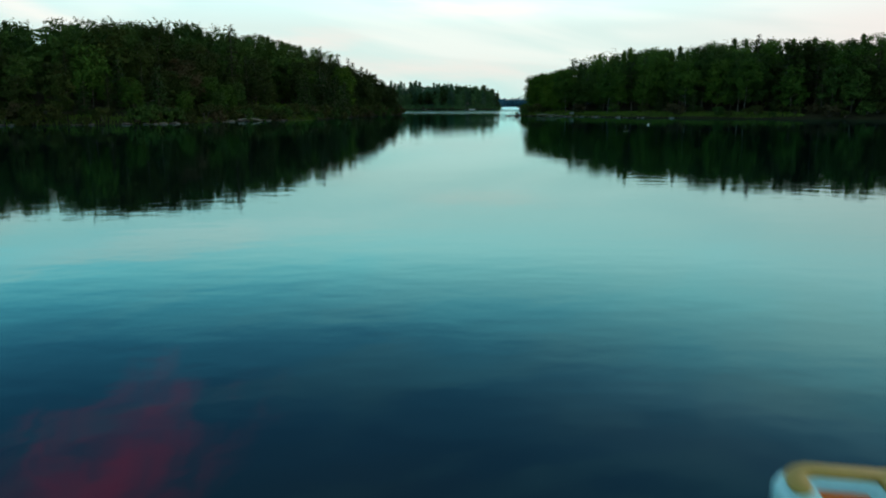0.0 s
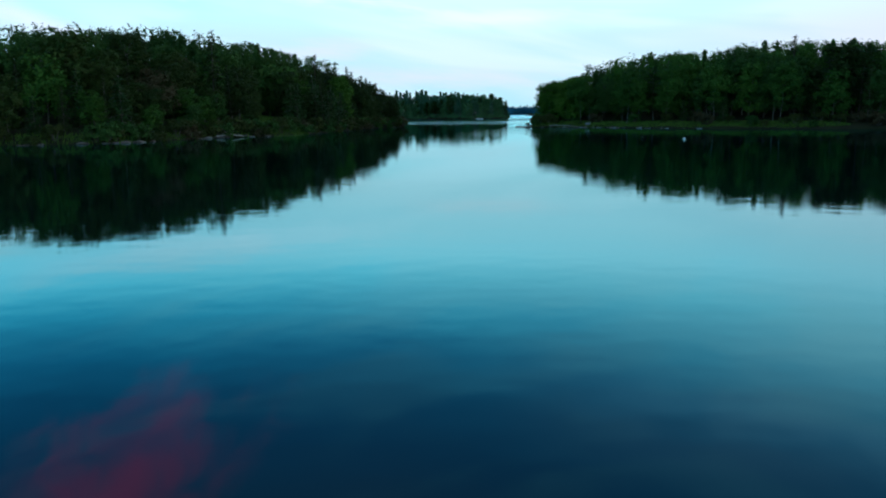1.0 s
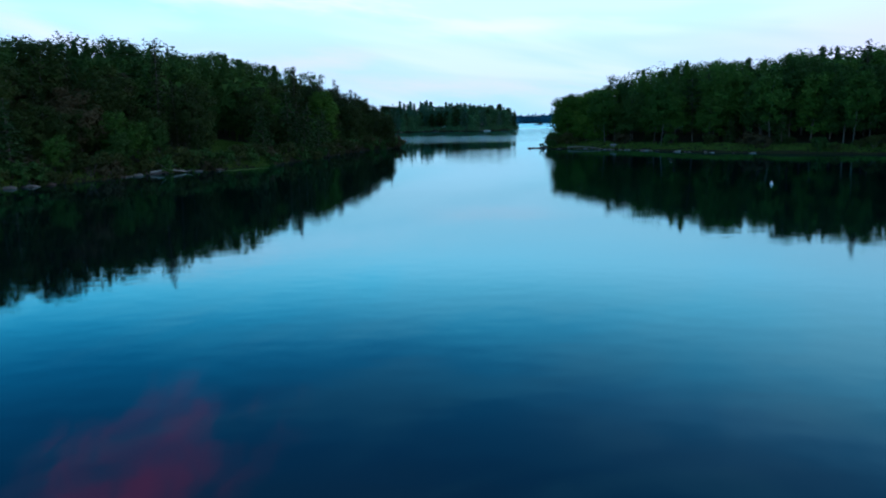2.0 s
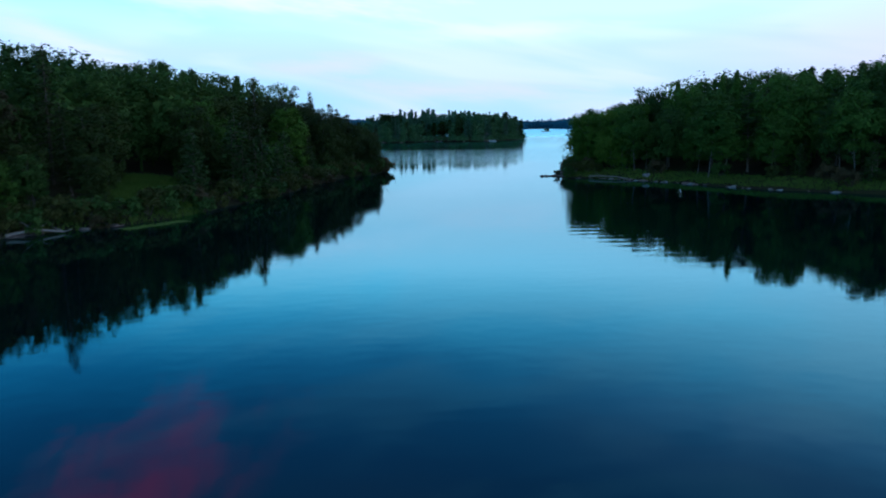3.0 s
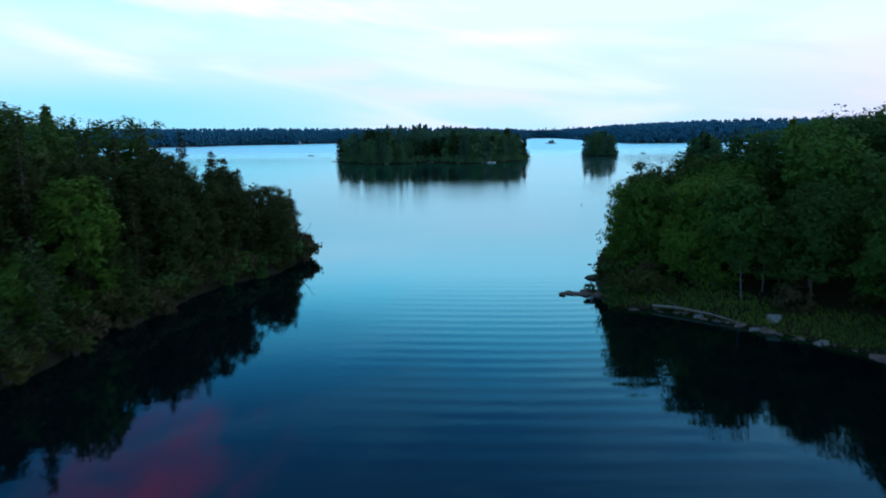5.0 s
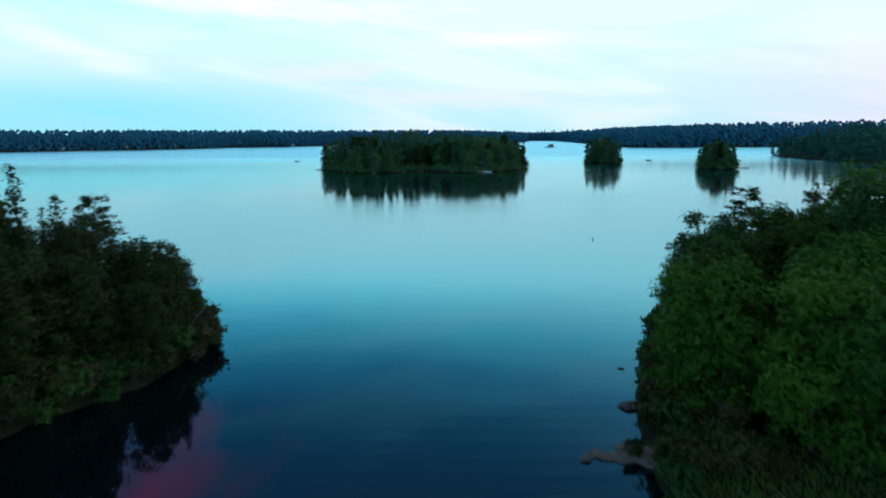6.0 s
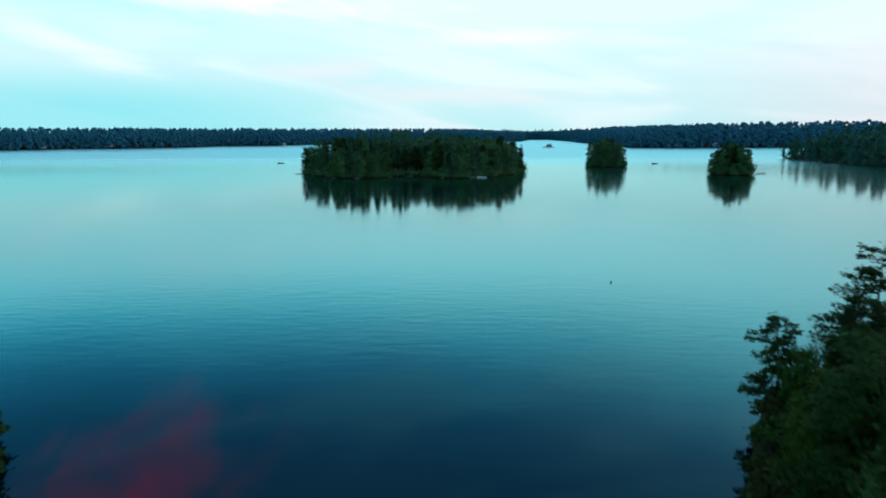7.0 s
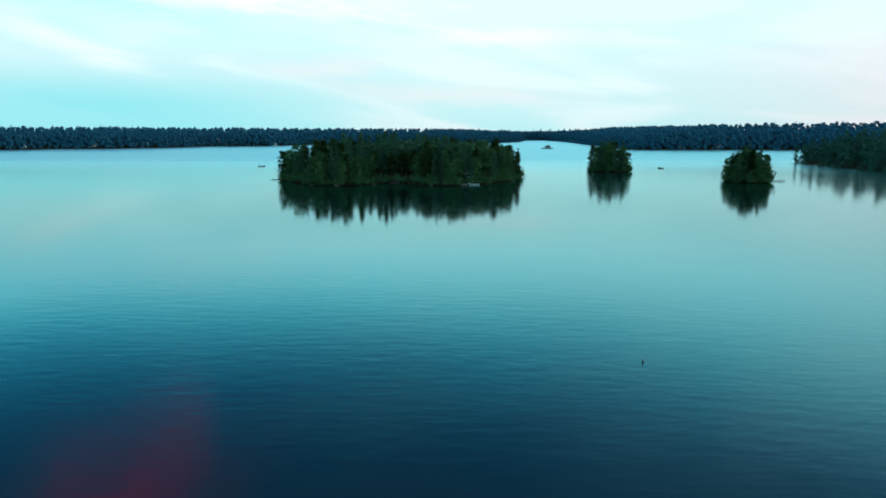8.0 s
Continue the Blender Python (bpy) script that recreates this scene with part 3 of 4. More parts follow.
def build_ground():
    xs = lines((-4900, -900, 250), (-900, -420, 40), (-420, -100, 14), (-100, 112, 1.6), (112, 160, 3.0), (160, 420, 14), (420, 900, 40), (900, 4901, 250))
    ys = lines((-4900, -400, 300), (-400, 60, 40), (60, 88, 5), (88, 246, 1.6), (246, 300, 6), (300, 470, 20), (470, 610, 3.5), (610, 960, 14), (960, 1120, 8), (1120, 2000, 25), (2000, 4901, 250))
    X, Y = np.meshgrid(xs, ys)
    Z = height_at(X, Y)
    n, m = X.shape
    v = np.stack([X, Y, Z], -1).reshape(-1, 3)
    i = np.arange(n * m).reshape(n, m)
    f = np.stack([i[:-1, :-1], i[:-1, 1:], i[1:, 1:], i[1:, :-1]], -1).reshape(-1, 4)
    ob = new("ground", mesh("ground", v, f, [GROUND], True))
    tagged(ob, "mossy forest floor rising from the lake shore", "ground", kind="structure")
    s = 4900
    w = new("water", mesh("water", [(-s, -s, 0), (s, -s, 0), (s, s, 0), (-s, s, 0)], [[0, 1, 2, 3]], [WATER]))
    tagged(w, "calm dark lake water mirroring the dusk sky", "water", kind="structure")


build_ground()


# ---- forests ----
def seeded_spots(poly, bounds, step, lo, hi, seed):
    """Jittered places inside a shore polygon, between two distances from the water."""
    rng = np.random.default_rng(seed)
    x0, y0, x1, y1 = bounds
    X, Y = np.meshgrid(np.arange(x0, x1, step), np.arange(y0, y1, step))
    X = X + (np.arange(X.shape[0]) % 2)[:, None] * step * 0.5
    x, y = X.ravel() + rng.uniform(-0.4, 0.4, X.size) * step, Y.ravel() + rng.uniform(-0.4, 0.4, X.size) * step
    d = inside_by(poly, x, y)
    k = (d > lo) & (d < hi)
    return x[k], y[k], d[k], rng


def set_tree(proto, x, y, scale, rng, label, group, category="tree", stretch=1.0, z=None):
    z = float(height_at(x, y)) if z is None else z
    ob = copy_thing(proto, Matrix.Translation((x, y, z - 0.05)) @ pose(0, 0, 0, rng.normal(0, 1.5), rng.normal(0, 1.5), rng.uniform(0, 360)))
    ob.scale = (scale, scale, scale * stretch)
    return tagged(ob, label, category, group)


def joined_forest(name, x, y, scales, protos, rng, label, mats):
    """Many trees as one mesh of leaf sprays and stems."""
    vs, fs, n = [], [], 0
    ground_z = height_at(x, y)
    for px, py, pz, s in zip(x, y, ground_z, scales):
        v, f = protos[int(rng.integers(len(protos)))]
        a = rng.uniform(0, 2 * math.pi)
        c, si = math.cos(a), math.sin(a)
        w = v @ np.array(((c, si, 0), (-si, c, 0), (0, 0, 1))) * s + np.array((px, py, pz - 0.1))
        vs.append(w)
        fs.append(f + n)
        n += len(v)
    ob = new(name, mesh(name, np.concatenate(vs), np.concatenate(fs), mats))
    return tagged(ob, label, "forest", kind="stuff")


def far_tree(seed, h, radius, lumps, sprays_, size):
    """A far tree down to the ground: overlapping leafy lumps roughened with leaf sprays."""
    rng = np.random.default_rng(seed)
    bm = bmesh.new()
    bmesh.ops.create_icosphere(bm, subdivisions=1, radius=1.0)
    ball = np.array([q.co[:] for q in bm.verts])
    faces = np.array([[q.index for q in t.verts] for t in bm.faces])
    bm.free()
    pieces = []
    for k in range(lumps):
        t = k / (lumps - 1)
        a, r = rng.uniform(0, 2 * math.pi), radius * (0.62 - 0.22 * t) * rng.uniform(0.85, 1.15)
        off = radius * 0.85 * (1 - 0.6 * t)
        v = ball * rng.uniform(0.8, 1.2, (len(ball), 1)) * np.array((r, r, max(r * 0.85, h * 0.19)))
        pieces.append((v + np.array((off * math.cos(a), off * math.sin(a), h * (0.10 + 0.74 * t))), faces))
    skin = np.concatenate([v for v, _ in pieces])
    spots = skin[rng.integers(0, len(skin), sprays_)]
    out = spots - np.array((0, 0, h * 0.45))
    out /= np.linalg.norm(out, axis=1, keepdims=True)
    return joined(*pieces, sprays(rng, spots + rng.normal(0, 0.3, spots.shape), out, size, 0.5))


def spray_tree(seed, h, radius, clusters, per, size, base=0.15, cone=False, fill=40):
    """Leaf sprays of one distant tree, as arrays of vertices and quads."""
    rng = np.random.default_rng(seed)
    if cone:
        n = clusters * per
        k = rng.uniform(0, 1, n) ** 0.7
        a = rng.uniform(0, 2 * math.pi, n)
        r = radius * (1 - k) * rng.uniform(0.5, 1.1, n) + 0.1
        c = np.stack([r * np.cos(a), r * np.sin(a), h * (base + (1 - base) * k)], 1)
        out = np.stack([np.cos(a), np.sin(a), 0.6 + 0 * a], 1) * 0.8
    else:
        c, out, _ = crown_leaves(rng, h, h * base, radius, clusters, per, size)
    v, f = joined(sprays(rng, c, out, size), inner_fill(rng, h * 0.95, h * base, radius * (0.7 if cone else 1), fill, radius * 0.27))
    tv, tf = tube([(0, 0, -0.3), (0, 0, h * 0.8)], [h * 0.015, h * 0.005], 4)
    tf = np.array([t for q in tf[:4] for t in ((q[0], q[1], q[2]), (q[0], q[2], q[3]))])
    return np.concatenate([v, np.array(tv)]), np.concatenate([f, tf + len(v)])


BROAD = [broad_tree(11, 12.0, 3.6, 0.12), broad_tree(12, 12.6, 3.3, 0.16, leaf=LEAF_DARK), broad_tree(13, 11.0, 3.9, 0.10), broad_tree(14, 12.4, 3.1, 0.14, leaf=LEAF_DARK), broad_tree(15, 12.0, 3.4, 0.36, trunk=BARK_PALE, stout=0.55)]
LITE = [broad_tree(25, 12.0, 3.6, 0.12, 48, 20, 0.42), broad_tree(26, 12.4, 3.3, 0.14, 48, 20, 0.42, leaf=LEAF_DARK), broad_tree(27, 11.6, 3.5, 0.12, 48, 20, 0.42, leaf=LEAF_OLIVE)]
OLIVE = [broad_tree(19, 12.2, 3.3, 0.10, leaf=LEAF_OLIVE), broad_tree(20, 11.4, 3.5, 0.10, leaf=LEAF_OLIVE)]
FINE = [broad_tree(17, 11.5, 3.5, 0.06, 88, 40, 0.22), broad_tree(18, 12.0, 3.2, 0.08, 88, 40, 0.22, leaf=LEAF_DARK), broad_tree(24, 11.6, 3.3, 0.06, 88, 40, 0.22, leaf=LEAF_TIP), broad_tree(29, 11.6, 3.5, 0.06, 88, 40, 0.22, leaf=LEAF_FRESH), broad_tree(36, 11.6, 3.4, 0.06, 88, 40, 0.22, leaf=LEAF_LIGHT)]
HIGH = [broad_tree(33, 12.0, 3.5, 0.22, 84, 38, 0.22, leaf=LEAF_DARK), broad_tree(34, 12.0, 3.4, 0.26, 84, 38, 0.22), broad_tree(35, 11.6, 3.6, 0.18, 84, 38, 0.22, leaf=LEAF_DARK)]
BRONZE = broad_tree(16, 9.0, 3.0, 0.2, leaf=LEAF_BRONZE)
SPRUCE = [spruce_tree(21, 14.0, 2.3), spruce_tree(22, 12.0, 2.0), spruce_tree(23, 5.0, 1.5, 14, 0.22, per=10, base=0.02, name="cedar_tree", leaf=NEEDLE_PINE)]
LIGHT_TREE = broad_tree(28, 9.0, 2.3, 0.05, 95, 46, 0.20, leaf=LEAF_LIGHT)
PINE = [pine_tree(31, 14.5, 4.3), pine_tree(32, 12.0, 3.7, 15)]
BUSH = [bush(41), bush(42, LEAF_DARK), bush(43, LEAF_BRONZE)]
for i, ob in enumerate(BROAD + LITE + OLIVE + FINE + HIGH + [BRONZE, LIGHT_TREE] + SPRUCE + PINE + BUSH):
    px, py = -96.0 + 5.0 * (i % 7), 226.0 + 5.0 * (i // 7)
    ob.matrix_basis = Matrix.Translation((px, py, float(height_at(px, py)) - 0.05))
    kind = {"broadleaf_tree": ("green broadleaf tree in the shore forest", "tree"), "spruce_tree": ("dark pointed spruce in the shore forest", "tree"),
            "cedar_tree": ("young pointed cedar by the water", "tree"), "white_pine": ("white pine with level layered boughs", "tree"), "bush": ("leafy green bush on the lake bank", "bush")}[ob.name.split(".")[0]]
    tagged(ob, kind[0], kind[1], "trees behind the shore")


def plant_point(poly, bounds, seed, group, clear):
    """One forested point: single trees along its shore, joined forest farther in."""
    west = poly is WEST_POINT
    x, y, d, rng = seeded_spots(poly, bounds, 4.2, 0.9 if west else 1.6, 16.0, seed)
    for px, py, dist in zip(x, y, d):
        if clear(px, py, dist) or (not west and py > 181 and dist < 2.2):
            continue
        tip = min(1.0, 0.42 + 0.58 * dist / 15.0 if west else 0.50 + 0.50 * dist / 13.0) * min(1.0, max(0.62, (222 - py) / 40 + 0.45))
        u = rng.uniform()
        if west and py > 138 and rng.uniform() < 0.42:
            u = rng.uniform(0.62, 1.0)
        if west and 0.78 <= u < 0.85:
            u = 0.7
        if not west and py > 183:
            tip = min(0.98, 0.76 + 0.22 * dist / 8.0) * min(1.0, max(0.62, (228 - py) / 36 + 0.36))
        if west and py > 180:
            tip = min(1.0, 0.66 + 0.34 * dist / 9.0) * min(1.0, max(0.62, (222 - py) / 40 + 0.5))
        s = rng.uniform(0.9, 1.1) * tip * (1 - 0.2 * min(1.0, max(0.0, (-52 - px) / 40)))
        if west and 108 < py < 162:
            s *= 0.88 if dist < 8 else 1.05
        if not west and px > 46:
            s *= 1.08
        if west and 104 < py < 146 and dist < 12:
            s *= 0.88
        if not west and py > 178 and px < 34:
            u, s = u * 0.62, min(s, (11.0 + 0.25 * max(0.0, px - 26) - float(height_at(px, py))) / 11.9)
        if u < 0.62:
            near = not west and 142 < py and dist < 7 and px < 62 or py > 178 and dist < 13 and abs(px - 10) < 40
            set_tree(HIGH[int(rng.integers(3))] if near and not west and py < 183 else FINE[2 if west else 4 if 181 < py < 194 and rng.uniform() < 0.7 else 3 if py > 190 and rng.uniform() < 0.5 else int(rng.integers(2))] if near else LITE[int(rng.integers(3))] if px < -50 or px > 66 else OLIVE[int(rng.integers(2))] if west and py > 112 and rng.uniform() < 0.8 else BROAD[int(rng.integers(4))], px, py, s, rng, "green broadleaf tree in the shore forest", group)
        elif u < 0.78:
            set_tree(SPRUCE[int(rng.integers(2))], px, py, s * 0.95, rng, "dark pointed spruce in the shore forest", group)
        elif u < 0.85:
            set_tree(PINE[int(rng.integers(2))], px, py, s * 0.9, rng, "white pine with level layered boughs", group)
        else:
            set_tree(SPRUCE[2], px, py, rng.uniform(0.9, 1.7) if west else rng.uniform(0.7, 1.2), rng, "young pointed cedar by the water", group)
    x0, y0, x1, y1 = bounds
    x, y, d, rng = seeded_spots(poly, (x0 - 30 * west, y0, x1 + 34 * (not west), y1), 5.3, 15.0, 46.0, seed + 1)
    size = rng.uniform(0.88, 1.06, len(x)) * np.clip(0.78 + d / 110, 0.8, 1.0 if not west else 1.12) * (1 - 0.24 * np.clip((-52 - x) / 35, 0, 1))
    crest = (-47.0, 180.0, 20.0, 0.12) if west else (57.0, 180.0, 16.0, 0.08)
    size = size * (1 + crest[3] * np.exp(-((x - crest[0]) ** 2 + (y - crest[1]) ** 2) / crest[2] ** 2))
    near, mid = d < 24, d >= 24
    fine = [spray_tree(s, 14.0, 3.7, 46, 26, 0.30, 0.12, fill=80) for s in (61, 62, 63)] + [spray_tree(64, 13.5, 2.3, 36, 22, 0.32, 0.12, True)]
    coarse = [spray_tree(s, 14.0, 3.8, 34, 18, 0.40, 0.12, fill=60) for s in (65, 66)] + [spray_tree(67, 13.5, 2.4, 24, 18, 0.4, 0.12, True)]
    joined_forest("forest", x[near], y[near], size[near], fine, rng, "dense mixed forest behind the shore trees", [LEAF_DARK if west else LEAF])
    joined_forest("forest", x[mid], y[mid], size[mid], coarse, rng, "dense mixed forest on the middle of the point", [LEAF_DARK])
    # the unseen land behind is wooded as well
    far = (-260, 80, -10, 330) if west else (15, 110, 290, 330)
    x, y, d, rng = seeded_spots(poly, far, 8.0, 4.0, 140.0, seed + 2)
    k = (d > 46) | (x < x0 - 30 * west) | (x > x1 + 34 * (not west)) | (y > y1)
    joined_forest("forest", x[k], y[k], rng.uniform(0.8, 1.0, k.sum()), [spray_tree(s, 13.0, 5.6, 8, 8, 1.5, 0.12, fill=12) for s in (68, 69)], rng, "dense mixed forest farther inland", [LEAF_DARK])


def shore_bushes(poly, bounds, step, lo, hi, seed, group, clear):
    x, y, d, rng = seeded_spots(poly, bounds, step, lo, hi, seed)
    for px, py, dist in zip(x, y, d):
        if not clear(px, py, dist):
            set_tree(BUSH[0 if rng.uniform() < 0.55 else 1 if rng.uniform() < 0.75 else 2], px, py, rng.uniform(0.6, 1.4), rng, "leafy green bush on the lake bank", group, "bush")


def west_clear(x, y, d):
    """The grassy clearing and its opening to the water."""
    t = min(1.0, max(0.0, ((x + 35) * 7 + (y - 152) * -15) / 274))
    return math.hypot(x + 35 - 7 * t, y - 152 + 15 * t) < 4.2 or (y < 104 and x < -90)


east_clear = lambda x, y, d: (d < 4.5 and y < 186 and x > 22) or x > 118
plant_point(WEST_POINT, (-104, 84, -8, 234), 101, "trees on the west point", west_clear)
plant_point(EAST_POINT, (18, 118, 116, 240), 202, "trees on the east point", east_clear)
shore_bushes(WEST_POINT, (-90, 84, -8, 225), 2.0, -0.7, 2.4, 303, "bushes on the west shore", lambda x, y, d: math.hypot(x + 31, y - 143) < 4.5)
shore_bushes(EAST_POINT, (18, 125, 100, 225), 3.2, 0.3, 5.5, 404, "bushes on the east shore", lambda x, y, d: d < 3.6 and 150 < y < 184 and x > 22)
shore_bushes(EAST_POINT, (24, 148, 62, 184), 4.0, 0.9, 4.6, 407, "bushes on the east shore", lambda x, y, d: math.sin(x * 1.3 + y * 0.7) < 0.15 or math.hypot(x - 31.2, y - 175.8) < 2.2)
shore_bushes(EAST_POINT, (18, 184, 34, 226), 1.7, 0.4, 2.9, 405, "bushes on the east shore", lambda x, y, d: False)
shore_bushes(WEST_POINT, (-24, 170, -8, 222), 1.6, 0.0, 2.2, 406, "bushes on the west shore", lambda x, y, d: False)

# island trees
def plant_island(poly, bounds, step, seed, group, size, single):
    x, y, d, rng = seeded_spots(poly, bounds, step, 1.0, 60, seed)
    for px, py, dist in zip(x, y, d):
        if not single(px, py, dist):
            continue
        u = rng.uniform()
        s = rng.uniform(0.9, 1.12) * size * (0.80 + 0.2 * min(1, dist / 9) if size < 1 or abs(px + 12) > 36 or px > 60 else min(1, 0.52 + dist / 30)) * (0.72 if -30 < px < -4 and py < 525 else 1.0)
        if u < 0.45:
            set_tree(BROAD_MID[int(rng.integers(2))], px, py, s, rng, "green broadleaf tree on the island", group)
        elif u < 0.8:
            set_tree(SPRUCE_MID, px, py, s, rng, "dark pointed spruce on the island", group)
        else:
            set_tree(PINE_MID, px, py, s, rng, "white pine with level layered boughs", group)


BROAD_MID = [broad_tree(51, 13.0, 3.6, 0.06, 44, 16, 0.55, leaf=LEAF_ISLAND_HAZED), broad_tree(52, 14.0, 3.3, 0.08, 44, 16, 0.55, leaf=LEAF_ISLAND_HAZED)]
SPRUCE_MID = spruce_tree(53, 15.0, 2.4, 18, 0.5, per=5, leaf=NEEDLE_ISLAND_HAZED)
PINE_MID = pine_tree(54, 14.5, 3.4, 11, 0.5, 0.2, 22)
for i, ob in enumerate(BROAD_MID + [SPRUCE_MID, PINE_MID]):
    px, py = -20.0 + 9 * i, 560.0
    ob.matrix_basis = Matrix.Translation((px, py, float(height_at(px, py)) - 0.05))
    tagged(ob, "dark conifer on the island" if i > 1 else "green broadleaf tree on the island", "tree", "trees on the island")
plant_island(ISLAND, (-70, 478, 46, 604), 5.6, 505, "trees on the island", 1.0, lambda x, y, d: d < 26 and not (-22 < x < -4 and y < 512))
plant_island(ISLET, (78, 572, 108, 610), 3.7, 506, "trees on the islet", 1.0, lambda x, y, d: True)
plant_island(ISLET_EAST, (122, 498, 148, 528), 3.3, 507, "trees on the small east islet", 0.92, lambda x, y, d: True)
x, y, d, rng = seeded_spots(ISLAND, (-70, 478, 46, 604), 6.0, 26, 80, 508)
joined_forest("island_forest", x, y, rng.uniform(0.9, 1.15, len(x)), [spray_tree(65, 14.0, 3.6, 30, 14, 0.6), spray_tree(66, 16.0, 2.4, 26, 14, 0.55, 0.1, True)], rng, "dense forest in the middle of the island", [NEEDLE_ISLAND_HAZED])
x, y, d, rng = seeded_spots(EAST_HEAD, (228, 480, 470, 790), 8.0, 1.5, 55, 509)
joined_forest("headland_forest", x, y, rng.uniform(0.8, 1.15, len(x)) * np.clip(0.72 + d / 60, 0.7, 1.12), [spray_tree(67, 14.0, 4.4, 12, 8, 1.2, 0.02, fill=14), spray_tree(68, 15.0, 2.8, 12, 8, 1.0, 0.02, True, fill=14)], rng, "dense forest on the low headland", [LEAF_HEAD_HAZED])
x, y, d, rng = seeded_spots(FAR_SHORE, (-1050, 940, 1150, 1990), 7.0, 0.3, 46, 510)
joined_forest("far_forest", x, y, rng.uniform(0.7, 1.2, len(x)) * np.clip(0.6 + d / 14, 0.6, 1), [far_tree(69, 13.5, 4.6, 4, 12, 1.0), far_tree(70, 12.0, 5.0, 4, 12, 1.0), far_tree(75, 15.0, 3.6, 4, 12, 0.9), far_tree(76, 13.0, 4.4, 4, 12, 1.0)], rng, "distant forest along the far shore, haze-tinted blue-green", [NEEDLE_HAZED])
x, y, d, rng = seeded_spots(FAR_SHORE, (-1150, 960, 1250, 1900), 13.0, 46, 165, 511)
joined_forest("far_hill_forest", x, y, rng.uniform(0.68, 0.94, len(x)), [far_tree(71, 13.0, 7.6, 4, 8, 1.3), far_tree(72, 11.5, 8.0, 4, 8, 1.3), far_tree(73, 12.5, 7.0, 4, 8, 1.3)], rng, "distant forest on the low hills, haze-tinted blue-green", [NEEDLE_HAZED])
scrub = [spray_tree(73, 2.2, 1.7, 7, 5, 0.6, 0.05, fill=6), spray_tree(74, 3.0, 1.6, 7, 5, 0.6, 0.05, fill=6)]
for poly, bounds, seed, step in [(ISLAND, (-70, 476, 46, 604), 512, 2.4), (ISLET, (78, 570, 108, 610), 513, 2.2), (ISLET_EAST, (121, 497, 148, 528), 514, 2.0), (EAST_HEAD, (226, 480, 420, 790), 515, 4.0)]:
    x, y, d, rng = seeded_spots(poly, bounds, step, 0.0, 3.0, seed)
    joined_forest("shore_scrub", x, y, rng.uniform(0.7, 1.3, len(x)), scrub, rng, "low leafy scrub along the island waterline", [LEAF_HEAD_HAZED if poly is EAST_HEAD else LEAF_ISLAND_HAZED])

# a reddish tree and a row of young cedars on the west shore
rng = np.random.default_rng(76)
for px, py in [(-46.0, 139.0), (-52.0, 128.0), (-43.5, 124.0)]:
    set_tree(BRONZE, px, py, rng.uniform(0.9, 1.1), rng, "reddish-brown broadleaf tree among the green", "reddish trees on the west point")
for px, py, k in [(-23.6, 152.0, 1.3), (-23.0, 158.5, 1.7), (-22.4, 164.0, 1.2), (-22.8, 169.5, 1.5), (-24.0, 173.5, 1.1), (-21.0, 180.0, 1.0), (-20.6, 187.0, 1.2), (-27.0, 145.0, 1.4), (-26.6, 160.0, 2.0)]:
    set_tree(SPRUCE[2], px, py, k, rng, "young pointed cedar by the water", "cedars on the west shore")
set_tree(BUSH[0], 19.0, 187.6, 0.5, rng, "small yellow-green bush on the rock ledge", "bushes on the ledge", "bush", z=0.2)

# marked trees on the two points
rng = np.random.default_rng(77)
for px, py, top, who in [(38.5, 224.3, 12.3, 0), (33.2, 225.2, 7.6, 1), (36.0, 220.5, 10.0, 1), (44.0, 222.0, 12.0, 0), (-27.5, 220.0, 12.1, 0)]:
    z = float(height_at(px, py))
    set_tree(PINE[who], px, py, (top - z) / (14.5, 12.0)[who] / 0.78, rng, "tall white pine with level boughs above the shore trees", "pines near the narrows", stretch=0.78)
set_tree(LIGHT_TREE, -24.0, 178.6, 1.2, rng, "bright green broadleaf tree standing out of the darker slope", "trees at the tip of the west point")
set_tree(SPRUCE[0], -31.5, 194.0, 0.86, rng, "tall dark spruce standing above the west point", "spruces on the west point")
set_tree(SPRUCE[1], -26.0, 197.5, 0.88, rng, "tall dark spruce standing above the west point", "spruces on the west point")
for px, py, top in [(-22.5, 205.0, 13.6), (-19.4, 205.0, 11.5)]:
    set_tree(SPRUCE[1], px, py, (top - float(height_at(px, py))) / 12.0, rng, "tall dark spruce standing above the west point", "spruces on the west point")
set_tree(SPRUCE[0], -37.0, 188.0, 0.84, rng, "tall dark spruce standing above the west point", "spruces on the west point")
for px, py, top in [(-15.0, 205.5, 8.2), (-14.2, 201.0, 7.6), (-17.5, 198.5, 10.2), (-19.5, 194.0, 11.2), (-20.5, 203.5, 11.6), (-22.5, 189.5, 11.6), (-24.0, 196.0, 12.6), (-18.5, 209.0, 9.2), (-15.6, 211.0, 7.8), (-27.0, 203.0, 13.0), (-28.0, 187.0, 13.4)]:
    set_tree(FINE[2], px, py, (top - float(height_at(px, py))) / 11.8, rng, "green broadleaf tree leaning over the narrows", "trees at the tip of the west point")
for px, py, top in [(30.6, 181.0, 11.0), (37.8, 167.6, 11.5), (52.0, 156.0, 12.0), (62.0, 150.0, 12.0)]:
    z = float(height_at(px, py))
    set_tree(BROAD[4], px, py, (top - z) / 12.0, rng, "broadleaf tree with a pale bare trunk on the grassy bank", "pale trees on the bank")


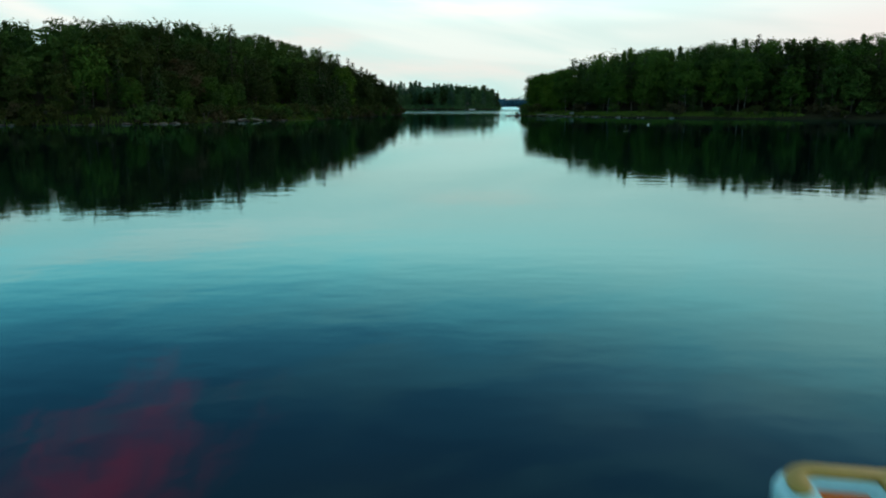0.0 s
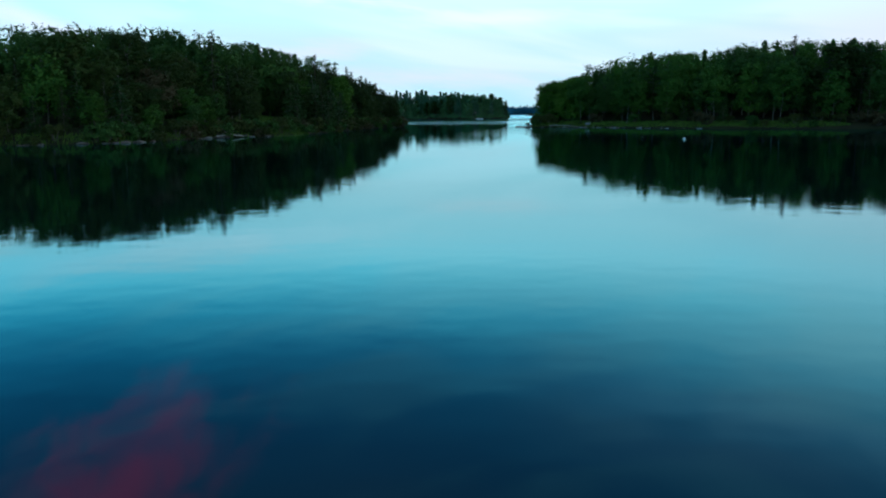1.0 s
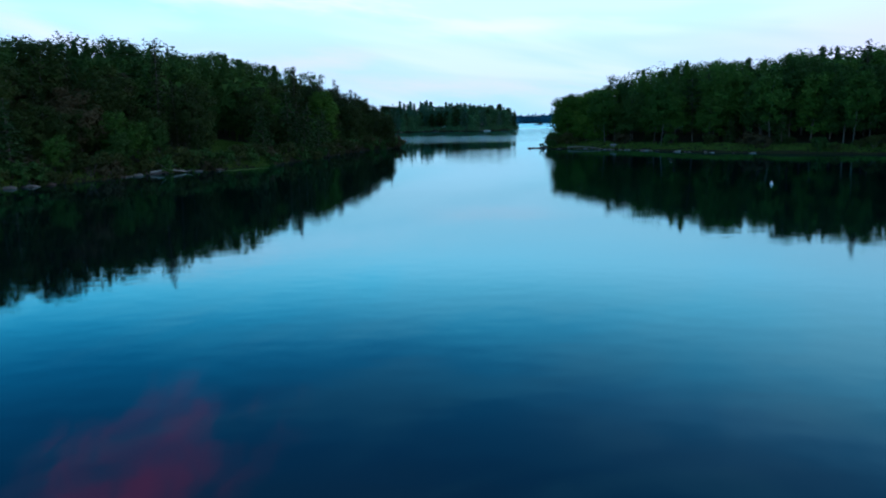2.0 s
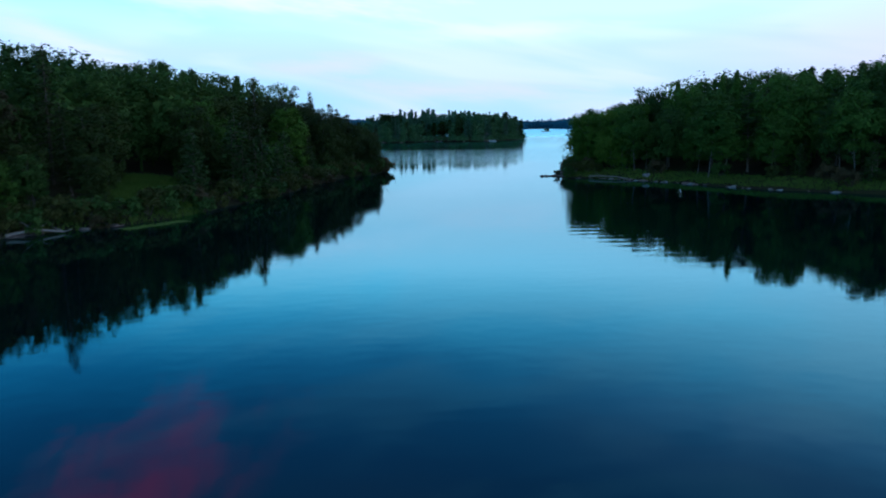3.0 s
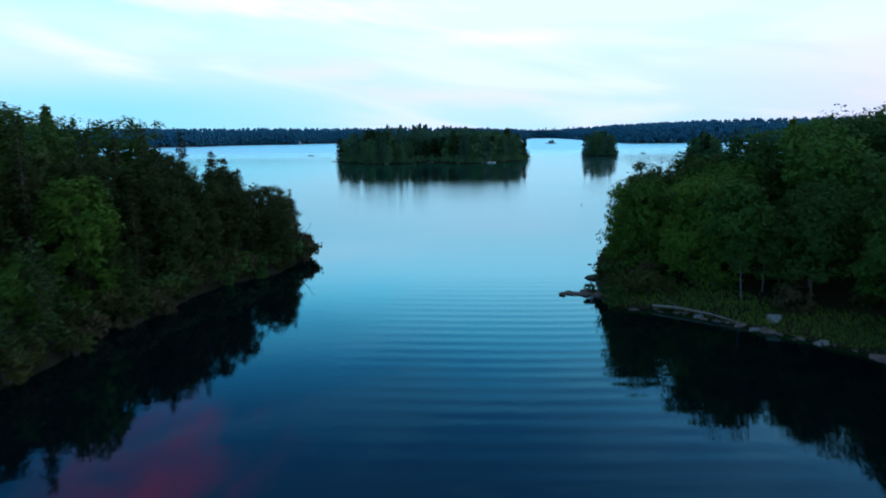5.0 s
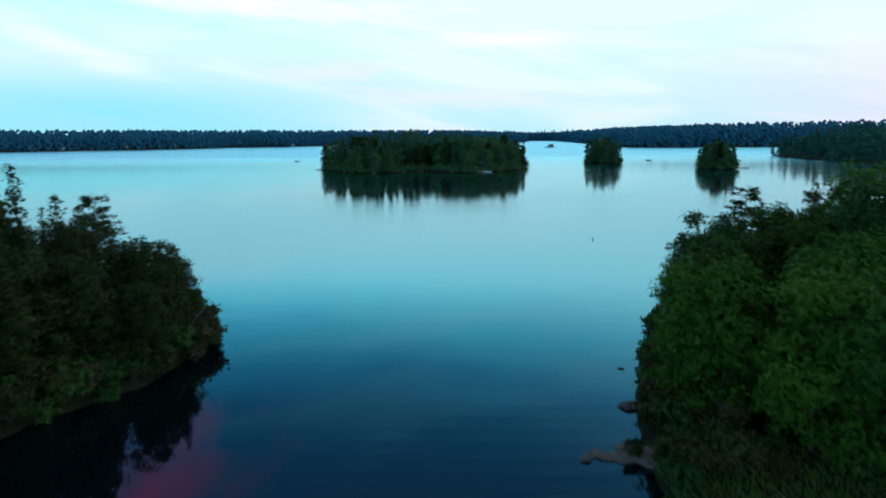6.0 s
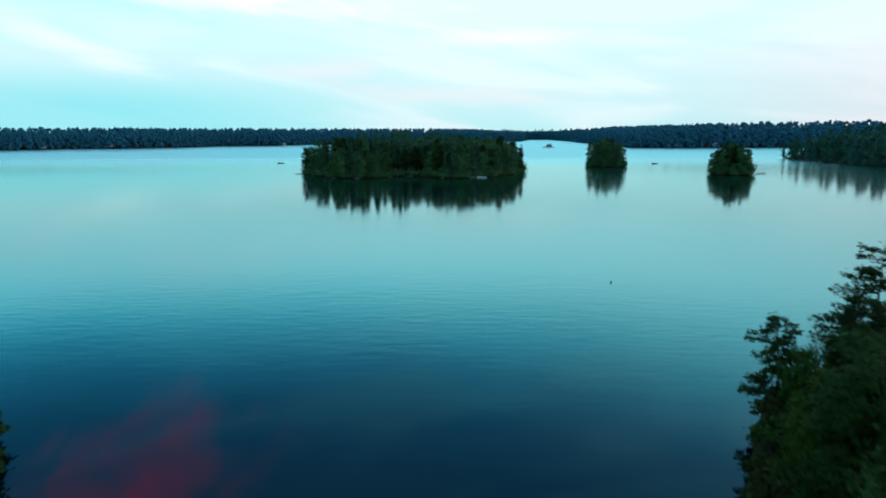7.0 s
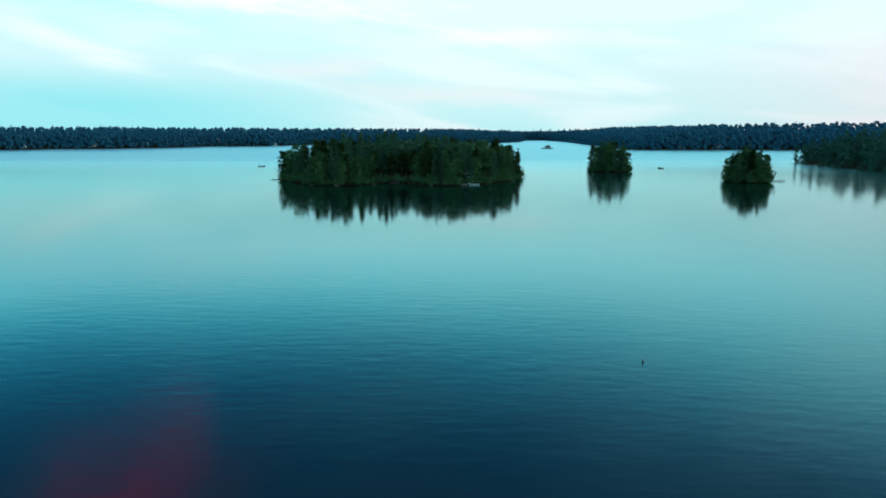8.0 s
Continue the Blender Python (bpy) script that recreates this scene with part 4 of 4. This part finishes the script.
# ---- shore rocks ----
def rock_mesh(seed, flat=0.6, corners=26):
    """A broken granite block: the hull of scattered corners, its edges worn round."""
    rng = np.random.default_rng(seed + 900)
    p = rng.normal(0, 1, (corners, 3))
    p /= np.linalg.norm(p, axis=1, keepdims=True)
    p *= rng.uniform(0.82, 1.22, (corners, 1)) * np.array((1.05, 0.95, flat))
    bm = bmesh.new()
    for q in p:
        bm.verts.new(q)
    r = bmesh.ops.convex_hull(bm, input=bm.verts)
    bmesh.ops.delete(bm, geom=list({v for v in r["geom_interior"] + r["geom_unused"] if isinstance(v, bmesh.types.BMVert)}), context="VERTS")
    bmesh.ops.bevel(bm, geom=bm.edges[:], offset=0.05, segments=1, affect="EDGES", profile=0.6, clamp_overlap=True)
    o = Vector((seed * 3.7, seed * 1.9, seed * 0.7))
    for v in bm.verts:
        v.co *= 1 + 0.10 * noise.noise(v.co * 2.3 + o)
    me = bpy.data.meshes.new("rock")
    bm.to_mesh(me)
    bm.free()
    me.materials.append(ROCK)
    return me


ROCK_PALE = plain("pale_granite", (0.24, 0.25, 0.24), 0.85, grain=0.3, scale=3.0)
ROCKS = [rock_mesh(1, 0.5), rock_mesh(2, 0.62), rock_mesh(3, 0.42), rock_mesh(4, 0.7)]


def rock(x, y, sx, sy, sz, turn, which, label, group="", z=None, name="rock"):
    ob = new(name, ROCKS[which])
    z = max(float(height_at(x, y)), -0.15) if z is None else z
    ob.matrix_basis = Matrix.Translation((x, y, z)) @ pose(0, 0, 0, 0, 0, turn) @ Matrix.Diagonal((sx, sy, sz, 1))
    return tagged(ob, label, "rock", group)


rock(31.2, 175.8, 0.62, 0.5, 0.8, 20, 3, "pale grey boulder on the grassy bank", name="boulder", z=0.72)
PALE = []
for me in ROCKS:
    me = me.copy()
    me.materials[0] = ROCK_PALE
    PALE.append(me)
bpy.data.objects["boulder"].data = PALE[3]
for px, py, a, b, c, turn, which in [(33.0, 171.6, 0.95, 0.5, 0.42, 40, 0), (35.6, 167.4, 1.2, 0.6, 0.5, 55, 2), (39.2, 161.4, 0.9, 0.55, 0.45, 30, 1), (29.6, 175.2, 0.8, 0.4, 0.34, 50, 2), (43.6, 156.6, 1.0, 0.6, 0.5, 35, 0), (48.2, 152.4, 0.9, 0.6, 0.42, 30, 2), (26.6, 179.2, 0.7, 0.4, 0.3, 45, 1)]:
    rock(px, py, a, b, c, turn, which, "pale grey granite slab at the grassy waterline", "pale slabs on the east bank", 0.0).data = PALE[which]
for px, py, k, which in [(18.6, 187.2, 0.5, 0), (17.2, 187.9, 0.42, 3), (16.5, 187.3, 0.36, 1), (19.6, 186.9, 0.6, 3)]:
    rock(px, py, k * 1.3, k, k * 0.8, 40 * which, which, "broken granite rock on the low ledge", "ledges off the point", 0.08)
rock(17.8, 187.6, 1.2, 0.6, 0.4, 8, 2, "low flat granite ledge running into the lake", "ledges off the point", 0.02)
rock(19.3, 188.2, 1.1, 0.8, 0.7, -20, 0, "low flat granite ledge running into the lake", "ledges off the point", 0.05)
rock(24.5, 207.4, 0.7, 0.5, 0.5, 15, 1, "reddish granite slab at the waterline", "rocks on the narrows", 0.1)
rock(23.2, 202.2, 0.75, 0.5, 0.5, -30, 0, "reddish granite slab at the waterline", "rocks on the narrows", 0.1)
rock(21.6, 202.8, 0.26, 0.22, 0.24, 0, 3, "small dark rock just off the shore", "rocks on the narrows", 0.0)
rock(20.6, 195.0, 0.8, 0.6, 0.6, 0, 1, "reddish granite slab at the waterline", "rocks on the narrows", 0.05)
rng = np.random.default_rng(88)
east_line = [(46, 154), (42, 157.5), (37, 164), (34, 170), (31, 173.5), (28, 177), (25, 181), (22, 182), (20, 181.5), (19.6, 185)]
for (ax, ay), (bx, by) in zip(east_line, east_line[1:]):
    n = int(math.hypot(bx - ax, by - ay) / 1.15) + 1
    for k in range(n):
        t = (k + rng.uniform(0, 0.8)) / n
        s = rng.uniform(0.15, 0.5) * (1.6 if rng.uniform() < 0.15 else 0.7)
        if rng.uniform() < 0.3:
            continue
        rock(ax + (bx - ax) * t + rng.normal(0, 0.25), ay + (by - ay) * t + rng.normal(0, 0.25), s * rng.uniform(0.9, 1.5), s, s * 0.8, rng.uniform(0, 360), int(rng.integers(4)),
             "grey granite rock along the waterline", "rocks on the east bank", rng.uniform(-0.08, 0.12))
west_line = [(-60, 97), (-49, 100), (-41, 105), (-37, 114), (-35.5, 122), (-33, 126), (-28.5, 130)]
for (ax, ay), (bx, by) in zip(west_line, west_line[1:]):
    for k in range(4):
        t = rng.uniform()
        s = rng.uniform(0.3, 0.7)
        rock(ax + (bx - ax) * t + 0.2, ay + (by - ay) * t, s * 1.4, s, s * 0.7, rng.uniform(0, 360), int(rng.integers(4)), "brown-grey rock along the waterline", "rocks on the west bank", 0.05)
for px, py, s in [(-66.5, 517, 2.0), (-44, 487, 1.6), (-33, 481.5, 1.8), (-12, 497, 2.6), (3, 483.5, 1.5), (41, 533, 1.6), (82, 590, 1.3), (125, 513, 1.2), (144, 512, 1.2), (-20, 490, 1.5)]:
    rock(px, py, s * 0.8, s * 0.6, s * 0.3, rng.uniform(0, 360), int(rng.integers(4)), "granite rock on the island shore", "rocks on the islands", 0.02)
for px, py, s in [(114, 1087, 3.0), (118, 1086, 4.2), (122, 1089, 2.6)]:
    rock(px, py, s * 1.4, s, s * 0.55, rng.uniform(0, 360), int(rng.integers(4)), "bare rock reef in the open lake", "reef rocks", 0.3)
for px, py, s in [(116.5, 1088, 1.5), (119.5, 1087, 2.0), (121, 1090, 1.3)]:
    set_tree(BUSH[0], px, py, s, rng, "scrubby bush on the rock reef", "bushes on the reef", "bush")


# ---- grass, weeds, dead wood ----
def blades(name, x, y, h, rng, label):
    """Tufts of bent grass blades."""
    n = len(x)
    a = rng.uniform(0, 2 * math.pi, n)
    hh = h * rng.uniform(0.5, 1.3, n)
    base = np.stack([x, y, height_at(x, y) - 0.03], 1)
    side = np.stack([np.cos(a), np.sin(a), 0 * a], 1) * 0.035
    lean = np.stack([np.cos(a + 1.6), np.sin(a + 1.6), 0 * a], 1) * (hh * rng.uniform(0.1, 0.6, n))[:, None]
    up = np.array((0, 0, 1.0)) * hh[:, None]
    p = np.stack([base - side, base + side, base + lean * 0.4 + up * 0.6 + side * 0.7, base + lean + up, base + lean * 0.4 + up * 0.6 - side * 0.7], 1)
    ob = new(name, mesh(name, p.reshape(-1, 3), np.arange(5 * n).reshape(n, 5), [GRASS]))
    return tagged(ob, label, "grass", kind="stuff")


rng = np.random.default_rng(99)
gx, gy = rng.uniform(20, 70, 110000), rng.uniform(140, 190, 110000)
gd = inside_by(EAST_POINT, gx, gy)
k = (gd > 0.3) & (gd < 5.5) & (rng.uniform(0, 1, 110000) < np.clip(1.3 - gd / 6, 0.2, 1))
blades("grass", gx[k], gy[k], 0.30, rng, "yellow-green grass along the east bank")
a, r, t = rng.uniform(0, 2 * math.pi, 16000), 4.6 * np.sqrt(rng.uniform(0, 1, 16000)), rng.uniform(0, 0.95, 16000)
blades("grass", -35 + 7 * t + r * np.cos(a), 152 - 15 * t + r * np.sin(a), 0.5, rng, "bright grass in the small clearing on the west slope")
gx, gy = rng.uniform(-80, -22, 50000), rng.uniform(88, 142, 50000)
gd = inside_by(WEST_POINT, gx, gy)
k = (gd > -0.3) & (gd < 2.6)
blades("grass", gx[k], gy[k], 0.55, rng, "sedge and grass at the west waterline")


def floating_weeds():
    rng = np.random.default_rng(120)
    t, w = rng.uniform(0, 1, 700), rng.normal(0, 0.55, 700)
    x, y = -27.0 + 3.4 * t + 0.7 * w, 127.4 + 5.8 * t - 0.5 * w
    vs, fs = [], []
    for px, py in zip(x, y):
        r, n = rng.uniform(0.07, 0.16), len(vs)
        vs += [(px + r * math.cos(q), py + r * math.sin(q), 0.012 + 0.01 * rng.uniform()) for q in np.arange(7) * 0.85]
        fs.append(list(range(n, n + 7)))
    tagged(new("lily_pads", mesh("lily_pads", vs, fs, [GRASS])), "floating green lily pads close to the bank", "plants", kind="stuff")


floating_weeds()


def log_thing(points, r, label, stubs=3, seed=1):
    rng = np.random.default_rng(seed)
    e = new("driftwood_log")
    pts = np.array(points, float)
    tv, tf = tube(pts, np.linspace(r, r * 0.45, len(pts)), 8)
    part("stem", mesh("stem", tv, tf, [DEADWOOD], True), None, e)
    for _ in range(stubs):
        p = pts[int(rng.integers(1, len(pts)))]
        q = p + rng.normal(0, 1, 3) * np.array((0.7, 0.7, 0.3)) + np.array((0, 0, 0.35))
        v, f = tube([p, (p + q) / 2, q], [r * 0.35, r * 0.25, r * 0.1], 5)
        part("branch", mesh("branch", v, f, [DEADWOOD], True), None, e)
    return tagged(e, label, "log")


log_thing([(23.4, 181.6, 0.35), (25.2, 180.4, 0.45), (27.2, 178.4, 0.42), (29.0, 176.2, 0.18)], 0.11, "bleached driftwood log lying on the shore rocks", 4, 3)
log_thing([(-34.6, 122.6, 0.25), (-33.2, 124.4, 0.5), (-31.4, 125.6, 0.15)], 0.16, "bleached driftwood log at the west waterline", 4, 5)
log_thing([(-13.2, 206.6, 1.9), (-12.5, 206.8, 3.0), (-11.9, 206.9, 3.7), (-11.4, 207.0, 4.6)], 0.045, "pale dead branch leaning over the water", 0, 9)


# ---- buoys, boats, docks, houses ----
def lathe(profile, sides=16):
    vs, fs = [], []
    for r, z in profile:
        vs += [(r * math.cos(2 * math.pi * k / sides), r * math.sin(2 * math.pi * k / sides), z) for k in range(sides)]
    for i in range(len(profile) - 1):
        for k in range(sides):
            j = (k + 1) % sides
            fs.append([i * sides + k, i * sides + j, (i + 1) * sides + j, (i + 1) * sides + k])
    fs += [list(range(sides))[::-1], list(range(len(vs) - sides, len(vs)))]
    return vs, fs


def buoy(x, y, label, body_mat, cap_mat, tall, size):
    e = new("buoy")
    v, f = lathe([(0.10, -0.3), (0.30, -0.15), (0.34, 0.05), (0.26, 0.22), (0.12, 0.30), (0.10, tall * 0.75)])
    part("float", mesh("float", v, f, [body_mat], True), None, e)
    v, f = lathe([(0.105, tall * 0.75), (0.11, tall * 0.8), (0.10, tall), (0.02, tall + 0.04)])
    part("cap", mesh("cap", v, f, [cap_mat], True), None, e)
    e.matrix_basis = Matrix.Translation((x, y, 0)) @ Matrix.Scale(size, 4)
    return tagged(e, label, "buoy")


buoy(27.95, 98.7, "small white mooring buoy floating on the lake", WHITE, WHITE, 0.6, 0.45)
buoy(31.2, 270.6, "black and white spar buoy on the open water", DARK, WHITE, 1.1, 0.36)


def hull_mesh(length, width, depth, mat, name="hull"):
    """A small boat's hull with thickness: pointed bow, flat stern."""
    bm = bmesh.new()
    st, ring = 11, 9
    grid = []
    for i in range(st):
        t = i / (st - 1)
        w = width / 2 * (1 - max(0, (t - 0.35) / 0.65) ** 2.2) * (0.86 + 0.14 * min(1, t * 3)) + 0.015
        row = []
        for j in range(ring):
            a = math.pi * j / (ring - 1)
            row.append(bm.verts.new((w * math.cos(a), (t - 0.5) * length, depth * (1 - math.sin(a) ** 0.7) * (1 + 0.35 * t * t) - 0.12 + 0.10 * t * t)))
        grid.append(row)
    for i in range(st - 1):
        for j in range(ring - 1):
            bm.faces.new((grid[i][j], grid[i][j + 1], grid[i + 1][j + 1], grid[i + 1][j]))
    bm.faces.new(grid[0])
    bmesh.ops.recalc_face_normals(bm, faces=bm.faces)
    bmesh.ops.solidify(bm, geom=bm.faces[:], thickness=0.04)
    me = bpy.data.meshes.new(name)
    bm.to_mesh(me)
    bm.free()
    me.materials.append(mat)
    return me


def motor_boat(x, y, turn, length, mat, label):
    e = new("motor_boat")
    part("hull", hull_mesh(length, length * 0.34, 0.55, mat), None, e)
    for k in (-0.25, 0.08):
        part("thwart", box(bmesh.new(), -length * 0.15, length * k - 0.14, 0.22, length * 0.15, length * k + 0.14, 0.27, 0.01), GREY, e)
    m = part("outboard_motor", box(bmesh.new(), -0.14, -length / 2 - 0.35, 0.2, 0.14, -length / 2 - 0.02, 0.85, 0.05), DARK, e)
    part("shaft", box(bmesh.new(), -0.04, -length / 2 - 0.22, -0.35, 0.04, -length / 2 - 0.12, 0.22), DARK, m)
    e.matrix_basis = pose(x, y, 0.02, 0, 0, turn)
    return tagged(e, label, "boat")


motor_boat(-104.8, 634.0, 70, 4.6, DARK, "dark open motorboat moored off the island")
motor_boat(126.5, 615.0, 40, 3.6, DARK, "small dark open boat moored on the lake")
motor_boat(19.5, 487.0, 75, 4.4, WHITE, "white open boat tied up beside the island dock")


def dock(x, y, turn, length, width, label):
    e = new("dock")
    n = int(length / 0.16)
    board = box(bmesh.new(), -width / 2, -0.07, 0.40, width / 2, 0.07, 0.44, 0.008)
    me = bpy.data.meshes.new("board")
    board.to_mesh(me)
    board.free()
    me.materials.append(GREY)
    for i in range(n):
        b = part("board", me, None, e)
        b.location = (0, i * 0.16, 0)
    for sx in (-width / 2 + 0.1, width / 2 - 0.1):
        part("stringer", box(bmesh.new(), sx - 0.05, -0.05, 0.24, sx + 0.05, n * 0.16, 0.396), GREY, e)
        for py in (0.3, length / 2, length - 0.3):
            part("post", box(bmesh.new(), sx - 0.07, py - 0.07, -1.6, sx + 0.07, py + 0.07, 0.39), GREY, e)
    e.matrix_basis = pose(x, y, 0.0, 0, 0, turn)
    return tagged(e, label, "dock")


dock(144.0, 511.5, -85, 6.0, 1.8, "weathered board dock reaching out from the islet")
dock(16.0, 486.5, 175, 5.0, 1.8, "weathered board dock below the island cabin")


def house(x, y, turn, w, d, h, wall_mat, label):
    e = new("house")
    part("wall", box(bmesh.new(), -w / 2, -d / 2, -0.8, w / 2, d / 2, h, 0.02), wall_mat, e)
    rise, eave = w * 0.32, 0.45
    vs, fs = [], []
    for sx in (-1, 1):
        n = len(vs)
        o, i2 = sx * (w / 2 + eave), 0.0
        zo = h - rise * eave / (w / 2)
        vs += [(o, -d / 2 - eave, zo), (o, d / 2 + eave, zo), (0, d / 2 + eave, h + rise), (0, -d / 2 - eave, h + rise),
               (o, -d / 2 - eave, zo + 0.18), (o, d / 2 + eave, zo + 0.18), (0, d / 2 + eave, h + rise + 0.18), (0, -d / 2 - eave, h + rise + 0.18)]
        fs += [[n + q for q in f] for f in ([0, 1, 2, 3], [4, 5, 6, 7], [0, 1, 5, 4], [1, 2, 6, 5], [3, 0, 4, 7])]
    r = part("roof", mesh("roof", vs, fs, [ROOF]), None, e)
    part("chimney", box(bmesh.new(), w * 0.2, 0.2, h, w * 0.2 + 0.6, 0.8, h + rise + 0.8, 0.02), GREY, r)
    gv = [(-w / 2, -d / 2 + 0.02, h), (w / 2, -d / 2 + 0.02, h), (0, -d / 2 + 0.02, h + rise - 0.05), (-w / 2, -d / 2 + 0.2, h), (w / 2, -d / 2 + 0.2, h), (0, -d / 2 + 0.2, h + rise - 0.05)]
    part("gable", mesh("gable", gv, [[0, 1, 2], [3, 5, 4], [0, 3, 4, 1], [1, 4, 5, 2], [2, 5, 3, 0]], [wall_mat]), None, e)
    for k in (-0.3, 0.3):
        f = part("window", box(bmesh.new(), w * k - 0.65, -d / 2 - 0.06, 0.9, w * k + 0.65, -d / 2 + 0.02, 2.2), WHITE, e)
        part("pane", box(bmesh.new(), w * k - 0.55, -d / 2 - 0.075, 1.0, w * k + 0.55, -d / 2 - 0.05, 2.1), PANE, f)
    part("door", box(bmesh.new(), -0.48, -d / 2 - 0.07, 0.0, 0.48, -d / 2 + 0.02, 2.05, 0.01), DARK, e)
    e.matrix_basis = pose(x, y, max(float(height_at(x, y)), 0.5) + 0.3, 0, 0, turn)
    return tagged(e, label, "house", "lakeside houses")


for px, py, turn, w, mat, what in [(-520, 1014, 8, 8, WHITE, "white lakeside cottage among the far trees"), (-497, 1040, 20, 6, WHITE, "white lakeside cottage among the far trees"),
                                   (-436, 1082, 10, 9, WHITE, "white lakeside cottage among the far trees"), (-388, 1122, 35, 6, WHITE, "white lakeside cottage among the far trees"),
                                   (-338, 1250, 5, 10, WHITE, "large white boathouse at the far waterline"), (-258, 1254, 5, 8, WHITE, "white lakeside cottage among the far trees"),
                                   (-60, 1452, 0, 11, WHITE, "white lakeside cottage among the far trees"), (-10, 1482, 0, 10, WHITE, "white lakeside cottage among the far trees"), (30, 1492, -10, 12, WHITE, "pale lakeside house on the far shore"),
                                   (226, 1560, -60, 12, WHITE, "pale lakeside house on the far shore"), (262, 1034, 0, 6, GREY, "grey lakeside cottage among the far trees"), (306, 1034, -4, 8, WHITE, "white lakeside cottage among the far trees"),
                                   (432, 1030, -6, 7, WHITE, "white lakeside cottage among the far trees"), (16, 496, 5, 5, GREY, "small grey cabin under the island trees")]:
    house(px, py, turn, w * 0.66, w * 0.55, 2.5, mat, what)


# ---- the boat below the first metres of flight ----
def rounded_plan(x0, y0, x1, y1, r, steps=7):
    """Corners of a rounded rectangle, counter-clockwise."""
    out = []
    for cx, cy, a0 in ((x1 - r, y1 - r, 0.0), (x0 + r, y1 - r, 0.5), (x0 + r, y0 + r, 1.0), (x1 - r, y0 + r, 1.5)):
        out += [(cx + r * math.cos(math.pi * (a0 + 0.5 * k / steps)), cy + r * math.sin(math.pi * (a0 + 0.5 * k / steps))) for k in range(steps + 1)]
    return out


def lofted(loops):
    """Rings of equal length, each (plan, z), skinned and closed at both ends."""
    n, vs, fs = len(loops[0][0]), [], []
    for plan, z in loops:
        vs += [(x, y, z) for x, y in plan]
    for i in range(len(loops) - 1):
        fs += [[i * n + k, i * n + (k + 1) % n, (i + 1) * n + (k + 1) % n, (i + 1) * n + k] for k in range(n)]
    return vs, fs + [list(range(n))[::-1], list(range(len(vs) - n, len(vs)))]


def bright_boat():
    e = new("orange_boat")
    plan = lambda grow, r: rounded_plan(-0.60 - grow, -1.10 - grow, 0.66 + grow, 0.78 + grow, r)
    v, f = lofted([(plan(-0.14, 0.20), -0.12), (plan(-0.04, 0.24), 0.06), (plan(0.0, 0.24), 0.28), (plan(-0.02, 0.24), 0.50), (plan(-0.06, 0.22), 0.55)])
    part("hull", mesh("hull", v, f, [ORANGE], True), None, e, "orange plastic hull")
    # the turquoise deck: a rounded tub with an open well
    outer = lambda grow: rounded_plan(-0.45 - grow, -0.95, 0.55 + grow, 1.01 + grow, 0.20)
    well = lambda grow: rounded_plan(-0.24 - grow, -0.70, 0.04 + grow, 0.85 + grow, 0.07)
    v, f = lofted([(outer(-0.05), 0.10), (outer(0.0), 0.30), (outer(0.0), 0.54), (outer(-0.015), 0.585), (outer(-0.05), 0.60), (well(0.02), 0.60), (well(0.0), 0.58), (well(-0.015), 0.30)])
    part("deck", mesh("deck", v, f, [TURQUOISE], True), None, e, "pale turquoise moulded deck")
    # tan padding: across the bow, a short arm on one side and a broad one on the other
    def pad(x0, y0, x1, y1, r):
        v, f = lofted([(rounded_plan(x0, y0, x1, y1, r), 0.602), (rounded_plan(x0, y0, x1, y1, r), 0.625), (rounded_plan(x0 + 0.02, y0 + 0.02, x1 - 0.02, y1 - 0.02, r - 0.018), 0.64)])
        part("pad", mesh("pad", v, f, [TAN], True), None, e, "tan vinyl padding")
    pad(0.085, -0.85, 0.52, 0.99, 0.14)
    path = [(-0.34, 0.72), (-0.34, 0.80)] + [(-0.21 + 0.13 * math.cos(a), 0.80 + 0.13 * math.sin(a)) for a in np.linspace(math.pi, math.pi / 2, 7)[1:]] + [(0.30, 0.93)]
    path = np.array(path)
    way = np.gradient(path, axis=0)
    way /= np.linalg.norm(way, axis=1, keepdims=True)
    side = np.stack([-way[:, 1], way[:, 0]], 1)
    cap = [tuple(path[0] + 0.055 * (math.cos(a) * side[0] - math.sin(a) * way[0])) for a in np.linspace(0, math.pi, 8)]
    band = lambda k: [tuple(p) for p in path[::-1] + k * side[::-1]] + [tuple(path[0] + (np.array(c) - path[0]) * k / 0.055) for c in cap] + [tuple(p) for p in path - k * side]
    v, f = lofted([(band(0.055), 0.602), (band(0.055), 0.622), (band(0.042), 0.636)])
    part("pad", mesh("pad", v, f, [TAN], True), None, e, "tan vinyl padding round the bow")
    sv = [(x, y, z) for x in (-0.23, 0.03) for y, z in ((0.83, 0.55), (0.79, 0.555), (0.66, 0.47), (0.30, 0.40), (-0.5, 0.38), (-0.5, 0.31), (0.83, 0.31))]
    n = len(sv) // 2
    sf = [list(range(n)), list(range(2 * n - 1, n - 1, -1))] + [[k, n + k, n + (k + 1) % n, (k + 1) % n] for k in range(n)]
    part("seat", mesh("seat", sv, sf, [ORANGE]), None, e, "orange moulded seat with a sloped back")
    e.matrix_basis = pose(2.06, 2.63, 0.0, 0, 0, -11)
    return tagged(e, "small orange boat with turquoise deck and tan padding", "boat")


bright_boat()
